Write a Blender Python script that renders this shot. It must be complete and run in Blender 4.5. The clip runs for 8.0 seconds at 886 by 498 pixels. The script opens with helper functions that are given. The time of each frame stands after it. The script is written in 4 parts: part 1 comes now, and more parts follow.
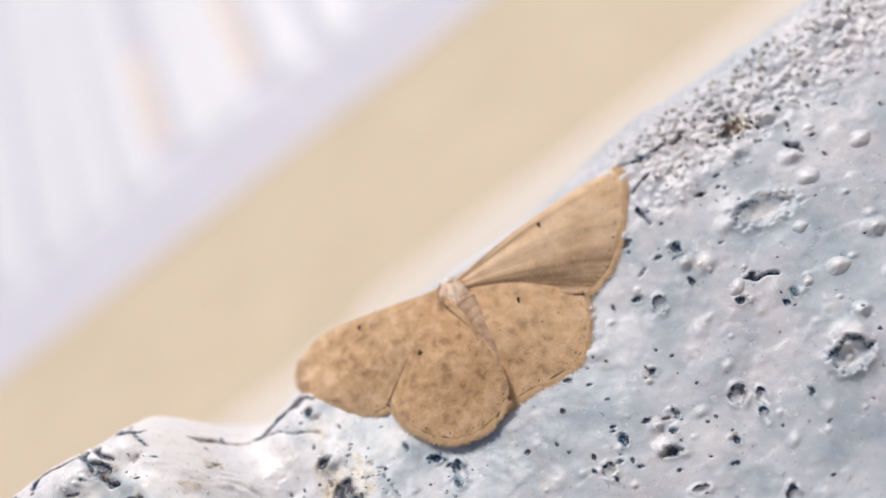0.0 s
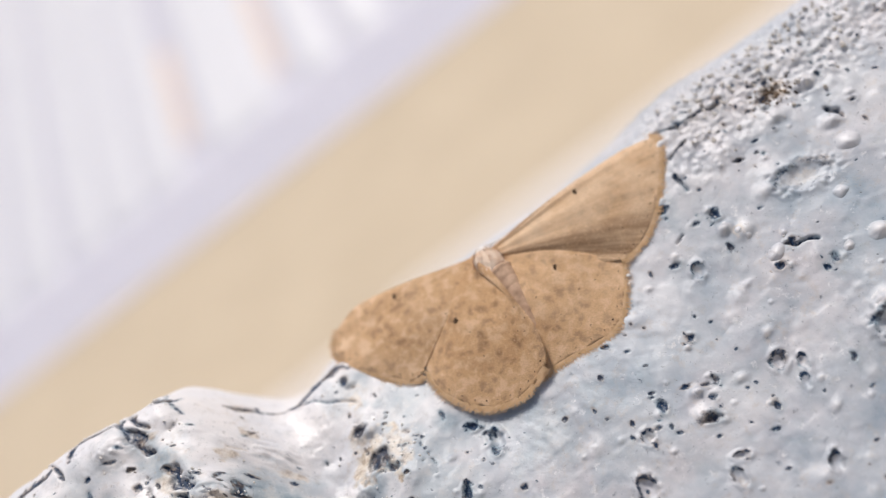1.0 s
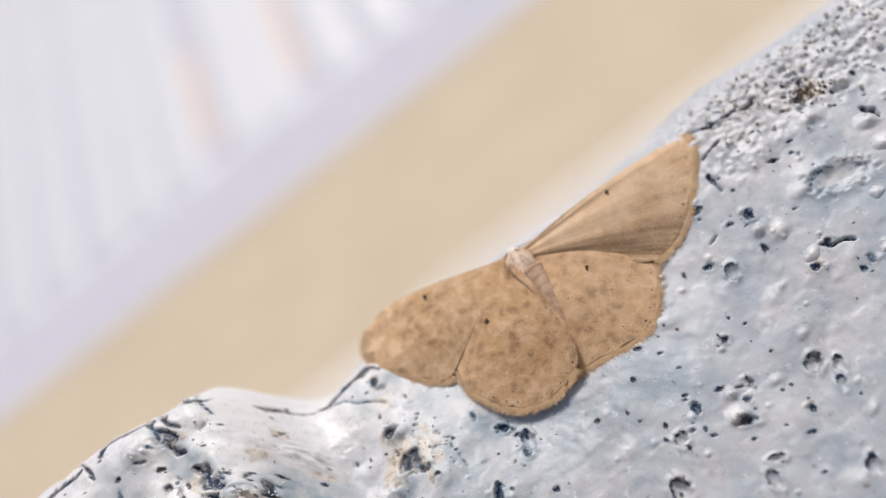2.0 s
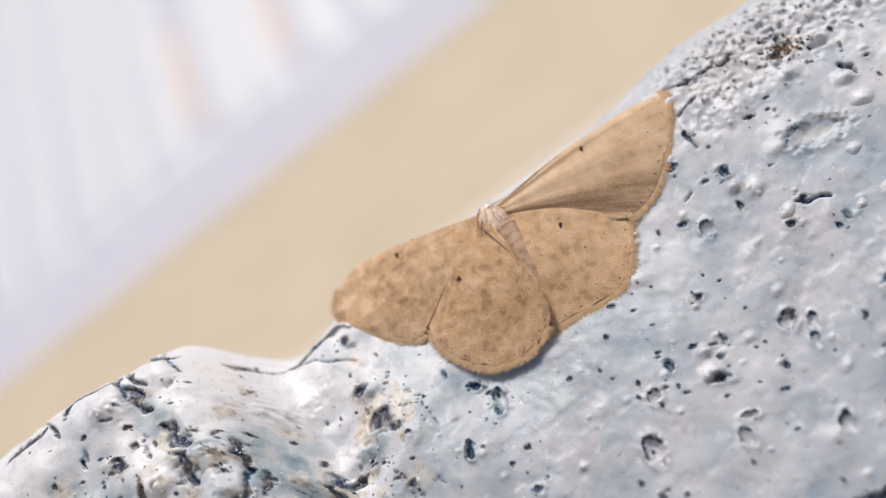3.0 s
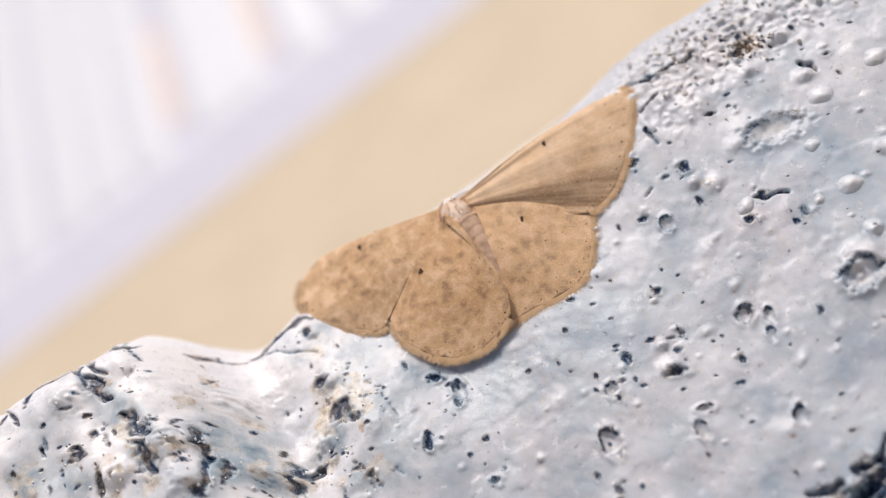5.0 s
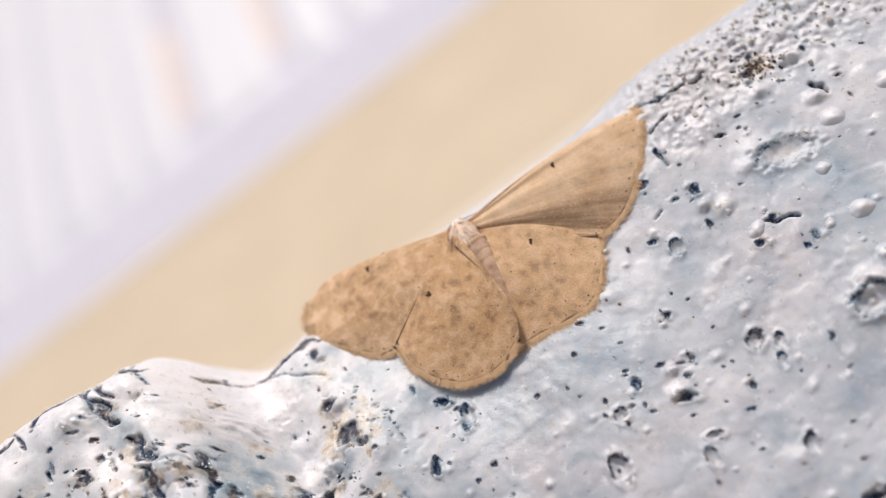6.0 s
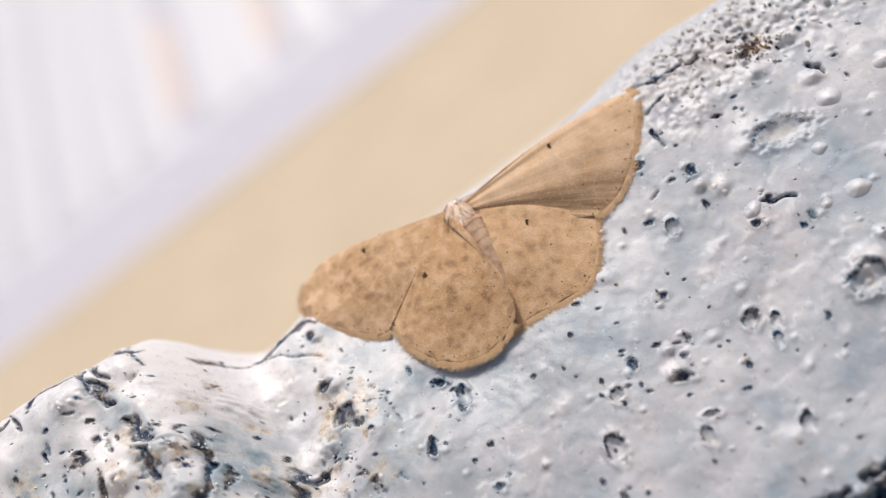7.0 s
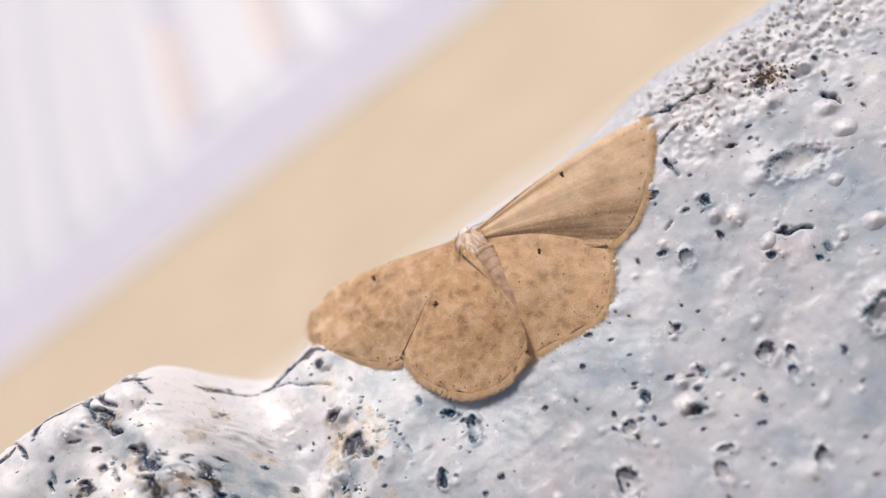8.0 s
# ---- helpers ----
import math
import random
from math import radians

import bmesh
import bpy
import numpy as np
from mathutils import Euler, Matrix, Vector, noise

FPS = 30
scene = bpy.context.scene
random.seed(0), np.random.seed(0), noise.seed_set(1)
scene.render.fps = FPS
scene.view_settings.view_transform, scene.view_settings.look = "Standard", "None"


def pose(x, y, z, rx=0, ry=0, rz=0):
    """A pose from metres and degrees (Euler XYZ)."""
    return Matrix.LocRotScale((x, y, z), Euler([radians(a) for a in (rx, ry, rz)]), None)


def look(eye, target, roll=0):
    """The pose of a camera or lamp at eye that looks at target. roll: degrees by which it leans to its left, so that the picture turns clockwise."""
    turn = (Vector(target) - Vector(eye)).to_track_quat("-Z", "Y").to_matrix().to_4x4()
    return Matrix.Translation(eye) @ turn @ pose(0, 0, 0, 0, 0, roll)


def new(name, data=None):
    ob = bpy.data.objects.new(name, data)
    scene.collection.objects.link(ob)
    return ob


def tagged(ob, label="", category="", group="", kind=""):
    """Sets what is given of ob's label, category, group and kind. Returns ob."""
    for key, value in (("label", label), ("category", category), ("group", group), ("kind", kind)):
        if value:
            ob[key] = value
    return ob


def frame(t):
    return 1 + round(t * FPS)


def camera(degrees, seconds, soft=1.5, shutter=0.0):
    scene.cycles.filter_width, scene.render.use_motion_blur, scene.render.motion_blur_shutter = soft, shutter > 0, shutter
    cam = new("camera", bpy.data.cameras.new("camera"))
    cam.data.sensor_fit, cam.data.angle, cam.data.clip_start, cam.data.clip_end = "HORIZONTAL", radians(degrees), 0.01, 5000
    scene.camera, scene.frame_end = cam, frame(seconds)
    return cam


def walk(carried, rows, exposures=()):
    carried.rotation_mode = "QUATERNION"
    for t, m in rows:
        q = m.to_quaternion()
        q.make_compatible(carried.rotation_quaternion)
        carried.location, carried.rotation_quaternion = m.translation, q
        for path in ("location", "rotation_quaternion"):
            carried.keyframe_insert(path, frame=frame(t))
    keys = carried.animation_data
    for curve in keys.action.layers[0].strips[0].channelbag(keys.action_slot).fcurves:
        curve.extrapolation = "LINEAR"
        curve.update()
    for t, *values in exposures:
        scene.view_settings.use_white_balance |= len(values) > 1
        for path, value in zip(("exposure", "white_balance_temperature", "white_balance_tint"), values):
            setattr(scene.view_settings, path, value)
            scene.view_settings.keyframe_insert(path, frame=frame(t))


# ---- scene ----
# The moth sits on the rim of a rough white-painted parapet; a pale slatted panel lies out of focus behind.
LENS = 39.0
cam = camera(LENS, 8.0, soft=0.9, shutter=0.45)
cam.data.dof.use_dof = True
cam.data.dof.focus_distance = 0.0582
cam.data.dof.aperture_fstop = 25.0
EYE, TILT, LEAN = 0.231, -30.8, 34.3
HOME = pose(0, 0, EYE, TILT, LEAN, 0)
CM, MM = 0.01, 0.001
# seconds, centimetres right, ahead and up of the start, yaw, pitch, roll
ROWS = [
    (0, 0.0826, 0.0539, -0.0491, 0.448, 0.575, -0.36),
    (0.5, 0.0469, 0.0286, -0.1154, 0.922, 0.613, -0.427),
    (1, 0.038, 0.0944, -0.1975, 1.661, 0.454, -0.163),
    (1.2, 0.0378, 0.0739, -0.1638, 1.765, 0.449, -0.229),
    (2.3, -0.0097, 0.147, -0.241, 2.811, 0.605, -0.386),
    (2.5, 0.0089, 0.1574, -0.2653, 2.399, 0.324, -0.588),
    (3, 0.0515, 0.2127, -0.3336, 1.968, -0.221, -0.542),
    (3.5, 0.0718, 0.2184, -0.3693, 1.896, -0.221, -0.159),
    (4, 0.1368, 0.2204, -0.4082, 1.859, -0.367, -0.206),
    (4.5, 0.1887, 0.1904, -0.3198, 1.284, -0.477, -1.1),
    (4.7, 0.1789, 0.1746, -0.361, 1.079, -0.276, -1.181),
    (5.8, 0.1114, 0.2033, -0.3624, 1.366, 0.001, -1.027),
    (6, 0.149, 0.2232, -0.2607, 1.534, -0.201, -1.152),
    (6.5, 0.1821, 0.2148, -0.2889, 1.664, -0.087, -1.01),
    (7, 0.1507, 0.2286, -0.3159, 1.368, -0.55, -1.134),
    (7.5, 0.1228, 0.2505, -0.301, 1.451, -0.218, -1.586),
    (8, 0.1093, 0.2847, -0.2257, 1.526, -0.117, -1.561),
]
walk(cam, [(t, HOME @ pose(CM * x, CM * y, CM * z, 90 + pitch, roll, yaw)) for t, x, y, z, yaw, pitch, roll in ROWS],
     exposures=[(0.0, -0.19, 6550, 11.5), (1.0, -0.24, 6550, 11.5), (2.5, -0.30, 6470, 10), (3.0, -0.24, 6500, 10.5), (3.5, -0.15, 6550, 11), (4.5, -0.13, 6600, 13), (6.0, -0.14, 6700, 13), (6.5, -0.27, 6650, 12.5), (7.0, -0.18, 6700, 12), (7.5, -0.15, 6700, 13), (8.0, -0.20, 6700, 14)])

# ---- daylight: a bright overcast sky with a veiled sun high up
SUN_UP, SUN_TURN = 73.0, 21.0
world = bpy.data.worlds.new("sky")
scene.world = world
world.use_nodes = True
sky = world.node_tree.nodes.new("ShaderNodeTexSky")
sky.sky_type, sky.sun_disc = "NISHITA", False
sky.sun_elevation, sky.sun_rotation = radians(SUN_UP), radians(SUN_TURN)
sky.air_density, sky.dust_density, sky.ozone_density = 1.0, 3.5, 1.0
world.node_tree.links.new(sky.outputs[0], world.node_tree.nodes["Background"].inputs[0])
world.node_tree.nodes["Background"].inputs[1].default_value = 0.083
sun_data = bpy.data.lights.new("sun", "SUN")
sun_data.energy, sun_data.angle, sun_data.color = 3.45, radians(11), (1.0, 0.965, 0.915)
sun = new("sun", sun_data)
toward = Vector((math.sin(radians(SUN_TURN)) * math.cos(radians(SUN_UP)), math.cos(radians(SUN_TURN)) * math.cos(radians(SUN_UP)), math.sin(radians(SUN_UP))))
sun.matrix_world = look(toward * 5, (0, 0, 0))


# ---- materials
def material(name, colour, rough=0.6, spec=0.4):
    m = bpy.data.materials.new(name)
    m.use_nodes = True
    b = m.node_tree.nodes["Principled BSDF"]
    b.inputs["Base Color"].default_value = (*colour, 1)
    b.inputs["Roughness"].default_value = rough
    b.inputs["Specular IOR Level"].default_value = spec
    return m


def add(m, kind, **values):
    n = m.node_tree.nodes.new("ShaderNode" + kind)
    for key, value in values.items():
        n.inputs[key.replace("_", " ")].default_value = value
    return n


def link(m, a, b):
    m.node_tree.links.new(a, b)


def in_mm(m, stretch=(1, 1, 1)):
    """Object coordinates in millimetres."""
    co, mp = add(m, "TexCoord"), add(m, "Mapping")
    mp.inputs["Scale"].default_value = [1000 * s for s in stretch]
    link(m, co.outputs["Object"], mp.inputs["Vector"])
    return mp.outputs["Vector"]


def noise_at(m, where, scale, detail=4.0, rough=0.55):
    n = add(m, "TexNoise", Scale=scale, Detail=detail, Roughness=rough)
    link(m, where, n.inputs["Vector"])
    return n.outputs["Fac"]


def ramp(m, fac, stops):
    r = add(m, "ValToRGB")
    while len(r.color_ramp.elements) < len(stops):
        r.color_ramp.elements.new(0.5)
    for e, (at, c) in zip(r.color_ramp.elements, stops):
        e.position, e.color = at, (*c, 1) if len(c) == 3 else c
    link(m, fac, r.inputs["Fac"])
    return r.outputs["Color"]


def mix(m, fac, a, b, how="MIX"):
    n = m.node_tree.nodes.new("ShaderNodeMix")
    n.data_type, n.blend_type = "RGBA", how
    for value, slot in ((fac, 0), (a, 6), (b, 7)):
        if isinstance(value, (int, float)):
            n.inputs[slot].default_value = value
        elif isinstance(value, tuple):
            n.inputs[slot].default_value = (*value, 1)
        else:
            link(m, value, n.inputs[slot])
    return n.outputs[2]


def attribute(m, name):
    n = m.node_tree.nodes.new("ShaderNodeAttribute")
    n.attribute_name = name
    return n.outputs["Fac"]


def bumped(m, height, strength, distance):
    b = add(m, "Bump", Strength=strength, Distance=distance)
    link(m, height, b.inputs["Height"])
    link(m, b.outputs["Normal"], m.node_tree.nodes["Principled BSDF"].inputs["Normal"])


def colour_of(m, socket):
    link(m, socket, m.node_tree.nodes["Principled BSDF"].inputs["Base Color"])


def crisp(m, field, where, scale, low, high, ragged=0.55):
    """A soft field turned into a patch with a ragged, sharp edge."""
    less = add(m, "Math")
    less.operation = "SUBTRACT"
    link(m, noise_at(m, where, scale, 5, 0.65), less.inputs[0])
    less.inputs[1].default_value = 0.5
    k = add(m, "Math")
    k.operation = "MULTIPLY_ADD"
    link(m, less.outputs[0], k.inputs[0])
    k.inputs[1].default_value = ragged
    link(m, field, k.inputs[2])
    return ramp(m, k.outputs[0], [(low, (0, 0, 0)), (high, (1, 1, 1))])


def paint_material():
    """Old white masonry paint: chalky, greyer with grime and painted-in shade, with brown rust and blue-black dirt
    where the skin is broken.
    """
    m = material("white_masonry_paint", (0.7, 0.7, 0.72), 0.38, 0.45)
    where = in_mm(m)
    base = ramp(m, noise_at(m, where, 0.35, 5, 0.6), [(0.3, (0.76, 0.76, 0.79)), (0.5, (0.84, 0.815, 0.815)), (0.7, (0.89, 0.85, 0.835))])
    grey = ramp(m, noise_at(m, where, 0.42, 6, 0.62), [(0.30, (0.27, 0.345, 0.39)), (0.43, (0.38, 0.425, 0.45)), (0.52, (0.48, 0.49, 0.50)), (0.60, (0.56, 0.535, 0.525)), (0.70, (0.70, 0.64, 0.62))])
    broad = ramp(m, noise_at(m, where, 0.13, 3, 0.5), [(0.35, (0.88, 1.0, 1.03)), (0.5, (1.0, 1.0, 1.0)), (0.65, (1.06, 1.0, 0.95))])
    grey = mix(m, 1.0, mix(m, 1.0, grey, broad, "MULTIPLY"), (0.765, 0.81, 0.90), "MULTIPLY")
    base = mix(m, attribute(m, "grime_shade"), base, grey)
    blue_grey = ramp(m, noise_at(m, where, 0.9, 6, 0.65), [(0.34, (0.20, 0.28, 0.34)), (0.5, (0.36, 0.43, 0.475)), (0.66, (0.56, 0.575, 0.575))])
    base = mix(m, attribute(m, "haze"), base, blue_grey)
    base = mix(m, attribute(m, "cream_tint"), base, (0.72, 0.63, 0.52))
    fleck = ramp(m, noise_at(m, where, 2.8, 7, 0.74), [(0.60, (0, 0, 0)), (0.72, (0.6, 0.6, 0.6))])
    base = mix(m, fleck, base, (0.27, 0.31, 0.36))
    speck = ramp(m, noise_at(m, where, 7.5, 4, 0.6), [(0.67, (0, 0, 0)), (0.74, (0.75, 0.75, 0.75))])
    base = mix(m, speck, base, (0.20, 0.20, 0.22))
    chalk = ramp(m, noise_at(m, where, 1.6, 6, 0.7), [(0.60, (0, 0, 0)), (0.70, (0.55, 0.55, 0.55))])
    base = mix(m, chalk, base, (0.90, 0.88, 0.87))
    brown = ramp(m, noise_at(m, where, 2.2, 6, 0.65), [(0.3, (0.14, 0.09, 0.06)), (0.40, (0.44, 0.34, 0.25)), (0.52, (0.68, 0.59, 0.48)), (0.68, (0.82, 0.77, 0.70))])
    base = mix(m, crisp(m, attribute(m, "stain"), where, 1.9, 0.05, 1.0, 1.1), base, brown)
    dirt = attribute(m, "dirt")
    rim = ramp(m, noise_at(m, where, 0.45, 3, 0.5), [(0.42, (0.27, 0.37, 0.43)), (0.52, (0.38, 0.36, 0.35)), (0.60, (0.44, 0.34, 0.26))])
    base = mix(m, crisp(m, dirt, where, 1.9, 0.02, 1.10, 1.2), base, rim)
    black = ramp(m, noise_at(m, where, 4.2, 6, 0.72), [(0.44, (0.006, 0.020, 0.052)), (0.54, (0.018, 0.048, 0.105)), (0.60, (0.08, 0.11, 0.16)), (0.65, (0.30, 0.26, 0.22)), (0.72, (0.62, 0.58, 0.54))])
    earth = ramp(m, noise_at(m, where, 3.4, 6, 0.7), [(0.40, (0.035, 0.030, 0.032)), (0.52, (0.12, 0.09, 0.07)), (0.62, (0.36, 0.28, 0.21)), (0.72, (0.64, 0.58, 0.52))])
    kind = ramp(m, noise_at(m, where, 0.55, 4, 0.6), [(0.50, (0, 0, 0)), (0.62, (0.85, 0.85, 0.85))])
    kind = mix(m, attribute(m, "grime_shade"), kind, (0.0, 0.0, 0.0))
    base = mix(m, crisp(m, dirt, where, 3.0, 0.30, 0.84, 2.5), base, mix(m, mix(m, 0.5, kind, attribute(m, "stain"), "LIGHTEN"), black, earth))
    colour_of(m, base)
    relief = mix(m, 0.45, noise_at(m, where, 1.8, 7, 0.62), noise_at(m, where, 8.0, 6, 0.7))
    bumped(m, relief, 0.17, 0.00035)
    return m


def plain_material(name, low, high, scale, rough=0.6, bump=0.2, spec=0.3):
    m = material(name, high, rough, spec)
    where = in_mm(m)
    colour_of(m, ramp(m, noise_at(m, where, scale, 5), [(0.3, low), (0.7, high)]))
    bumped(m, noise_at(m, where, scale * 8, 5), bump, 0.07 / scale * 0.001)
    return m


def wing_material(name, pale, tan, brown, streaks):
    """Sandy scales: a net of darker cells, wavy cross-lines, streaks along the veins and a fine grain."""
    m = material(name, tan, 0.85, 0.10)
    where = in_mm(m)
    out, turn = attribute(m, "out"), attribute(m, "turn")
    warp = add(m, "TexNoise", Scale=0.8, Detail=3.0)
    link(m, where, warp.inputs["Vector"])
    bent = m.node_tree.nodes.new("ShaderNodeVectorMath")
    bent.operation = "MULTIPLY_ADD"
    link(m, warp.outputs["Color"], bent.inputs[0])
    bent.inputs[1].default_value = (0.9, 0.9, 0.9)
    link(m, where, bent.inputs[2])
    cells = add(m, "TexVoronoi", Scale=1.6)
    link(m, bent.outputs[0], cells.inputs["Vector"])
    patch = mix(m, 0.3, noise_at(m, bent.outputs[0], 1.5, 4, 0.6), cells.outputs["Distance"])
    net = ramp(m, patch, [(0.36, brown), (0.47, tan), (0.52, tan), (0.61, pale)])
    wave = add(m, "Math")
    wave.operation = "MULTIPLY_ADD"
    link(m, noise_at(m, where, 0.9, 3), wave.inputs[0])
    wave.inputs[1].default_value = 0.22
    link(m, out, wave.inputs[2])
    band = ramp(m, wave.outputs[0], [(0.0, tan), (0.45, tan), (0.58, pale), (0.66, brown), (0.74, tan), (0.83, brown), (0.90, tan), (1.0, pale)])
    base = mix(m, 0.76, band, net)
    along = add(m, "CombineXYZ")
    for fac, much, slot in ((turn, 34.0, 0), (out, 2.0, 1)):
        k = add(m, "Math")
        k.operation = "MULTIPLY"
        link(m, fac, k.inputs[0])
        k.inputs[1].default_value = much
        link(m, k.outputs[0], along.inputs[slot])
    vein = ramp(m, noise_at(m, along.outputs[0], 1.0, 3), [(0.34, brown), (0.5, tan), (0.66, pale)])
    pleat_light = attribute(m, "pleat_light")
    much = add(m, "Math")
    much.operation = "MULTIPLY"
    link(m, pleat_light, much.inputs[0])
    much.inputs[1].default_value = streaks
    base = mix(m, much.outputs[0], base, vein)
    # Paleness painted on the right wings, where more sun strikes them.
    sun_pale = ramp(m, noise_at(m, where, 0.5, 4, 0.6), [(0.30, (0.18, 0.18, 0.18)), (0.65, (0.62, 0.62, 0.62))])
    base = mix(m, mix(m, 1.0, sun_pale, pleat_light, "MULTIPLY"), base, (0.88, 0.67, 0.47))
    # Brown band painted in for the shade of the fold by the trailing corner.
    fold_shade = ramp(m, turn, [(0.56, (0, 0, 0)), (0.66, (1.6 * streaks,) * 3), (0.80, (1.6 * streaks,) * 3), (0.88, (0, 0, 0))])
    shade_amount = ramp(m, noise_at(m, along.outputs[0], 0.8, 4, 0.6), [(0.30, (0.15, 0.15, 0.15)), (0.55, (1, 1, 1))])
    base = mix(m, mix(m, 1.0, mix(m, 1.0, fold_shade, shade_amount, "MULTIPLY"), pleat_light, "MULTIPLY"), base, tuple(0.75 * c for c in brown))
    grain = noise_at(m, where, 13.0, 3, 0.7)
    base = mix(m, ramp(m, grain, [(0.5, (0, 0, 0)), (0.75, (0.45, 0.45, 0.45))]), base, brown)
    light = ramp(m, noise_at(m, where, 7.0, 4, 0.7), [(0.54, (0, 0, 0)), (0.68, (0.55, 0.55, 0.55))])
    base = mix(m, light, base, pale)
    colour_of(m, base)
    bumped(m, mix(m, 0.5, grain, patch), 0.6, 0.00011)
    b = m.node_tree.nodes["Principled BSDF"]
    b.inputs["Sheen Weight"].default_value = 0.2
    b.inputs["Sheen Roughness"].default_value = 0.5
    return m


PAINT = paint_material()
BEIGE = plain_material("beige_screed", (0.55, 0.455, 0.33), (0.615, 0.515, 0.38), 0.02)
LILAC = plain_material("lilac_white_coping", (0.595, 0.59, 0.665), (0.645, 0.638, 0.71), 0.03)
WHITE = plain_material("white_gloss_slat", (0.73, 0.735, 0.772), (0.78, 0.785, 0.818), 0.02, 0.45, 0.1, 0.4)
PEACH = plain_material("peach_gap_strip", (0.76, 0.60, 0.50), (0.84, 0.70, 0.60), 0.03)
PINK = plain_material("pinkish_plaster", (0.56, 0.42, 0.31), (0.64, 0.50, 0.38), 0.01)
FOREWING = wing_material("sandy_forewing_scales", (0.80, 0.555, 0.355), (0.61, 0.37, 0.19), (0.30, 0.165, 0.082), 0.46)
HINDWING = wing_material("sandy_hindwing_scales", (0.74, 0.49, 0.295), (0.575, 0.338, 0.165), (0.255, 0.134, 0.062), 0.16)
FUR = plain_material("pinkish_tan_fur", (0.74, 0.55, 0.41), (0.90, 0.75, 0.61), 3.0, 0.9, 0.2, 0.1)
BELLY = plain_material("pinkish_brown_fur", (0.33, 0.21, 0.14), (0.64, 0.44, 0.31), 1.4, 0.9, 0.25, 0.1)
COLLAR = plain_material("cream_fur", (0.90, 0.82, 0.74), (0.96, 0.92, 0.87), 3.0, 0.9, 0.25, 0.1)
FRINGE = plain_material("pale_fringe_scales", (0.57, 0.36, 0.19), (0.73, 0.51, 0.32), 2.0, 0.9, 0.2, 0.1)
SPOT = plain_material("dark_scales", (0.03, 0.02, 0.014), (0.12, 0.07, 0.04), 4.0, 0.8, 0.3, 0.2)
CHALK = plain_material("paint_crumb", (0.72, 0.69, 0.66), (0.86, 0.83, 0.80), 0.8, 0.6, 0.3, 0.3)
SAND = plain_material("sand_grain", (0.50, 0.46, 0.41), (0.78, 0.74, 0.69), 0.8, 0.6, 0.3, 0.3)
SOIL = plain_material("brown_soil", (0.03, 0.02, 0.02), (0.34, 0.25, 0.17), 1.5, 0.8, 0.5, 0.2)

# ---- shape of the parapet, in millimetres: u along the rim, w away, n up; s runs down over the rim
def smooth(a, b, x):
    k = np.clip((x - a) / (b - a), 0, 1)
    return k * k * (3 - 2 * k)


def bell(x, mid, width):
    return np.exp(-(((x - mid) / width) ** 2))


def section():
    """The section of the wall top, walked along its length."""
    fine = np.linspace(-900.0, 900.0, 72001)
    turn = np.radians(1.4) + np.radians(59.8) * smooth(-2.2, 1.6, fine)
    turn = turn - np.radians(67) * smooth(-252, -259, fine)
    turn = turn + np.radians(54) * smooth(28, 70, fine)
    step = fine[1] - fine[0]
    w, n = np.cumsum(-np.cos(turn)) * step, np.cumsum(-np.sin(turn)) * step
    zero = np.searchsorted(fine, 0.0)
    return fine, (w - w[zero], n - n[zero], -np.sin(turn), np.cos(turn))


SECTION = section()


def profile(s):
    """The place (w, n) and outward normal at arc length s (negative: on the top)."""
    return tuple(np.interp(s, SECTION[0], a) for a in SECTION[1])


def base_surface(u, s):
    """Arrays of (w, n) and normal (nw, nn) of the bare form, before its rough skin."""
    w, n, nw, nn = profile(s)
    back = smooth(-16, -3.5, s)
    lump = smooth(-14.0, -18.8, u) * back
    w = w - 2.4 * lump + 0.15
    n = n + 4.15 * lump + 0.25 + (0.45 * bell(u, 12.8, 4.5) - 0.4 * bell(u, 4.5, 3.5)) * back - 3.0 * smooth(-10, -15, u) * smooth(-3, -30, s)
    n = n - 0.7 * bell(u, -13.2, 1.8) * smooth(12, 3, s) * back
    n = n - 0.35 * bell(u, -18.6, 2.0) * smooth(9, 0, s) * back
    push = -1.25 * bell(u, -8.0, 2.5) * bell(s, 0.3, 3.4) - 0.3 * bell(u, -5.0, 3.0) * bell(s, 7.0, 4.0) + 0.4 * bell(u, -9.0, 3.0) * bell(s, 11.0, 3.5)
    push = push + 0.6 * bell(u, -10.8, 2.2) * bell(s, 7.0, 3.2) - 0.35 * bell(u, -6.0, 1.8) * bell(s, 7.5, 2.5)
    push = push - 0.25 * bell(u, -1.0, 6.5) * bell(s, 4.0, 4.0)
    return w + push * nw, n + push * nn, nw, nn


# ---- helpers for meshes
def mesh_object(name, verts, faces, mat, parent=None, shade=True):
    data = bpy.data.meshes.new(name)
    data.from_pydata(verts, [], faces)
    data.polygons.foreach_set("use_smooth", [shade] * len(data.polygons))
    data.materials.append(mat)
    ob = new(name, data)
    ob.parent = parent
    return ob


def part(name, bm, mat, parent=None, label="", shade=True):
    data = bpy.data.meshes.new(name)
    bm.to_mesh(data)
    bm.free()
    data.polygons.foreach_set("use_smooth", [shade] * len(data.polygons))
    data.materials.append(mat)
    ob = new(name, data)
    ob.parent = parent
    return tagged(ob, label) if label else ob


def box(bm, m, x, y, z, bevel=0.0):
    made = bmesh.ops.create_cube(bm, size=1.0, matrix=m @ Matrix.Diagonal((x, y, z, 1)))["verts"]
    if bevel:
        edges = list({e for v in made for e in v.link_edges})
        bmesh.ops.bevel(bm, geom=edges, offset=bevel, segments=3, affect="EDGES", profile=0.5)


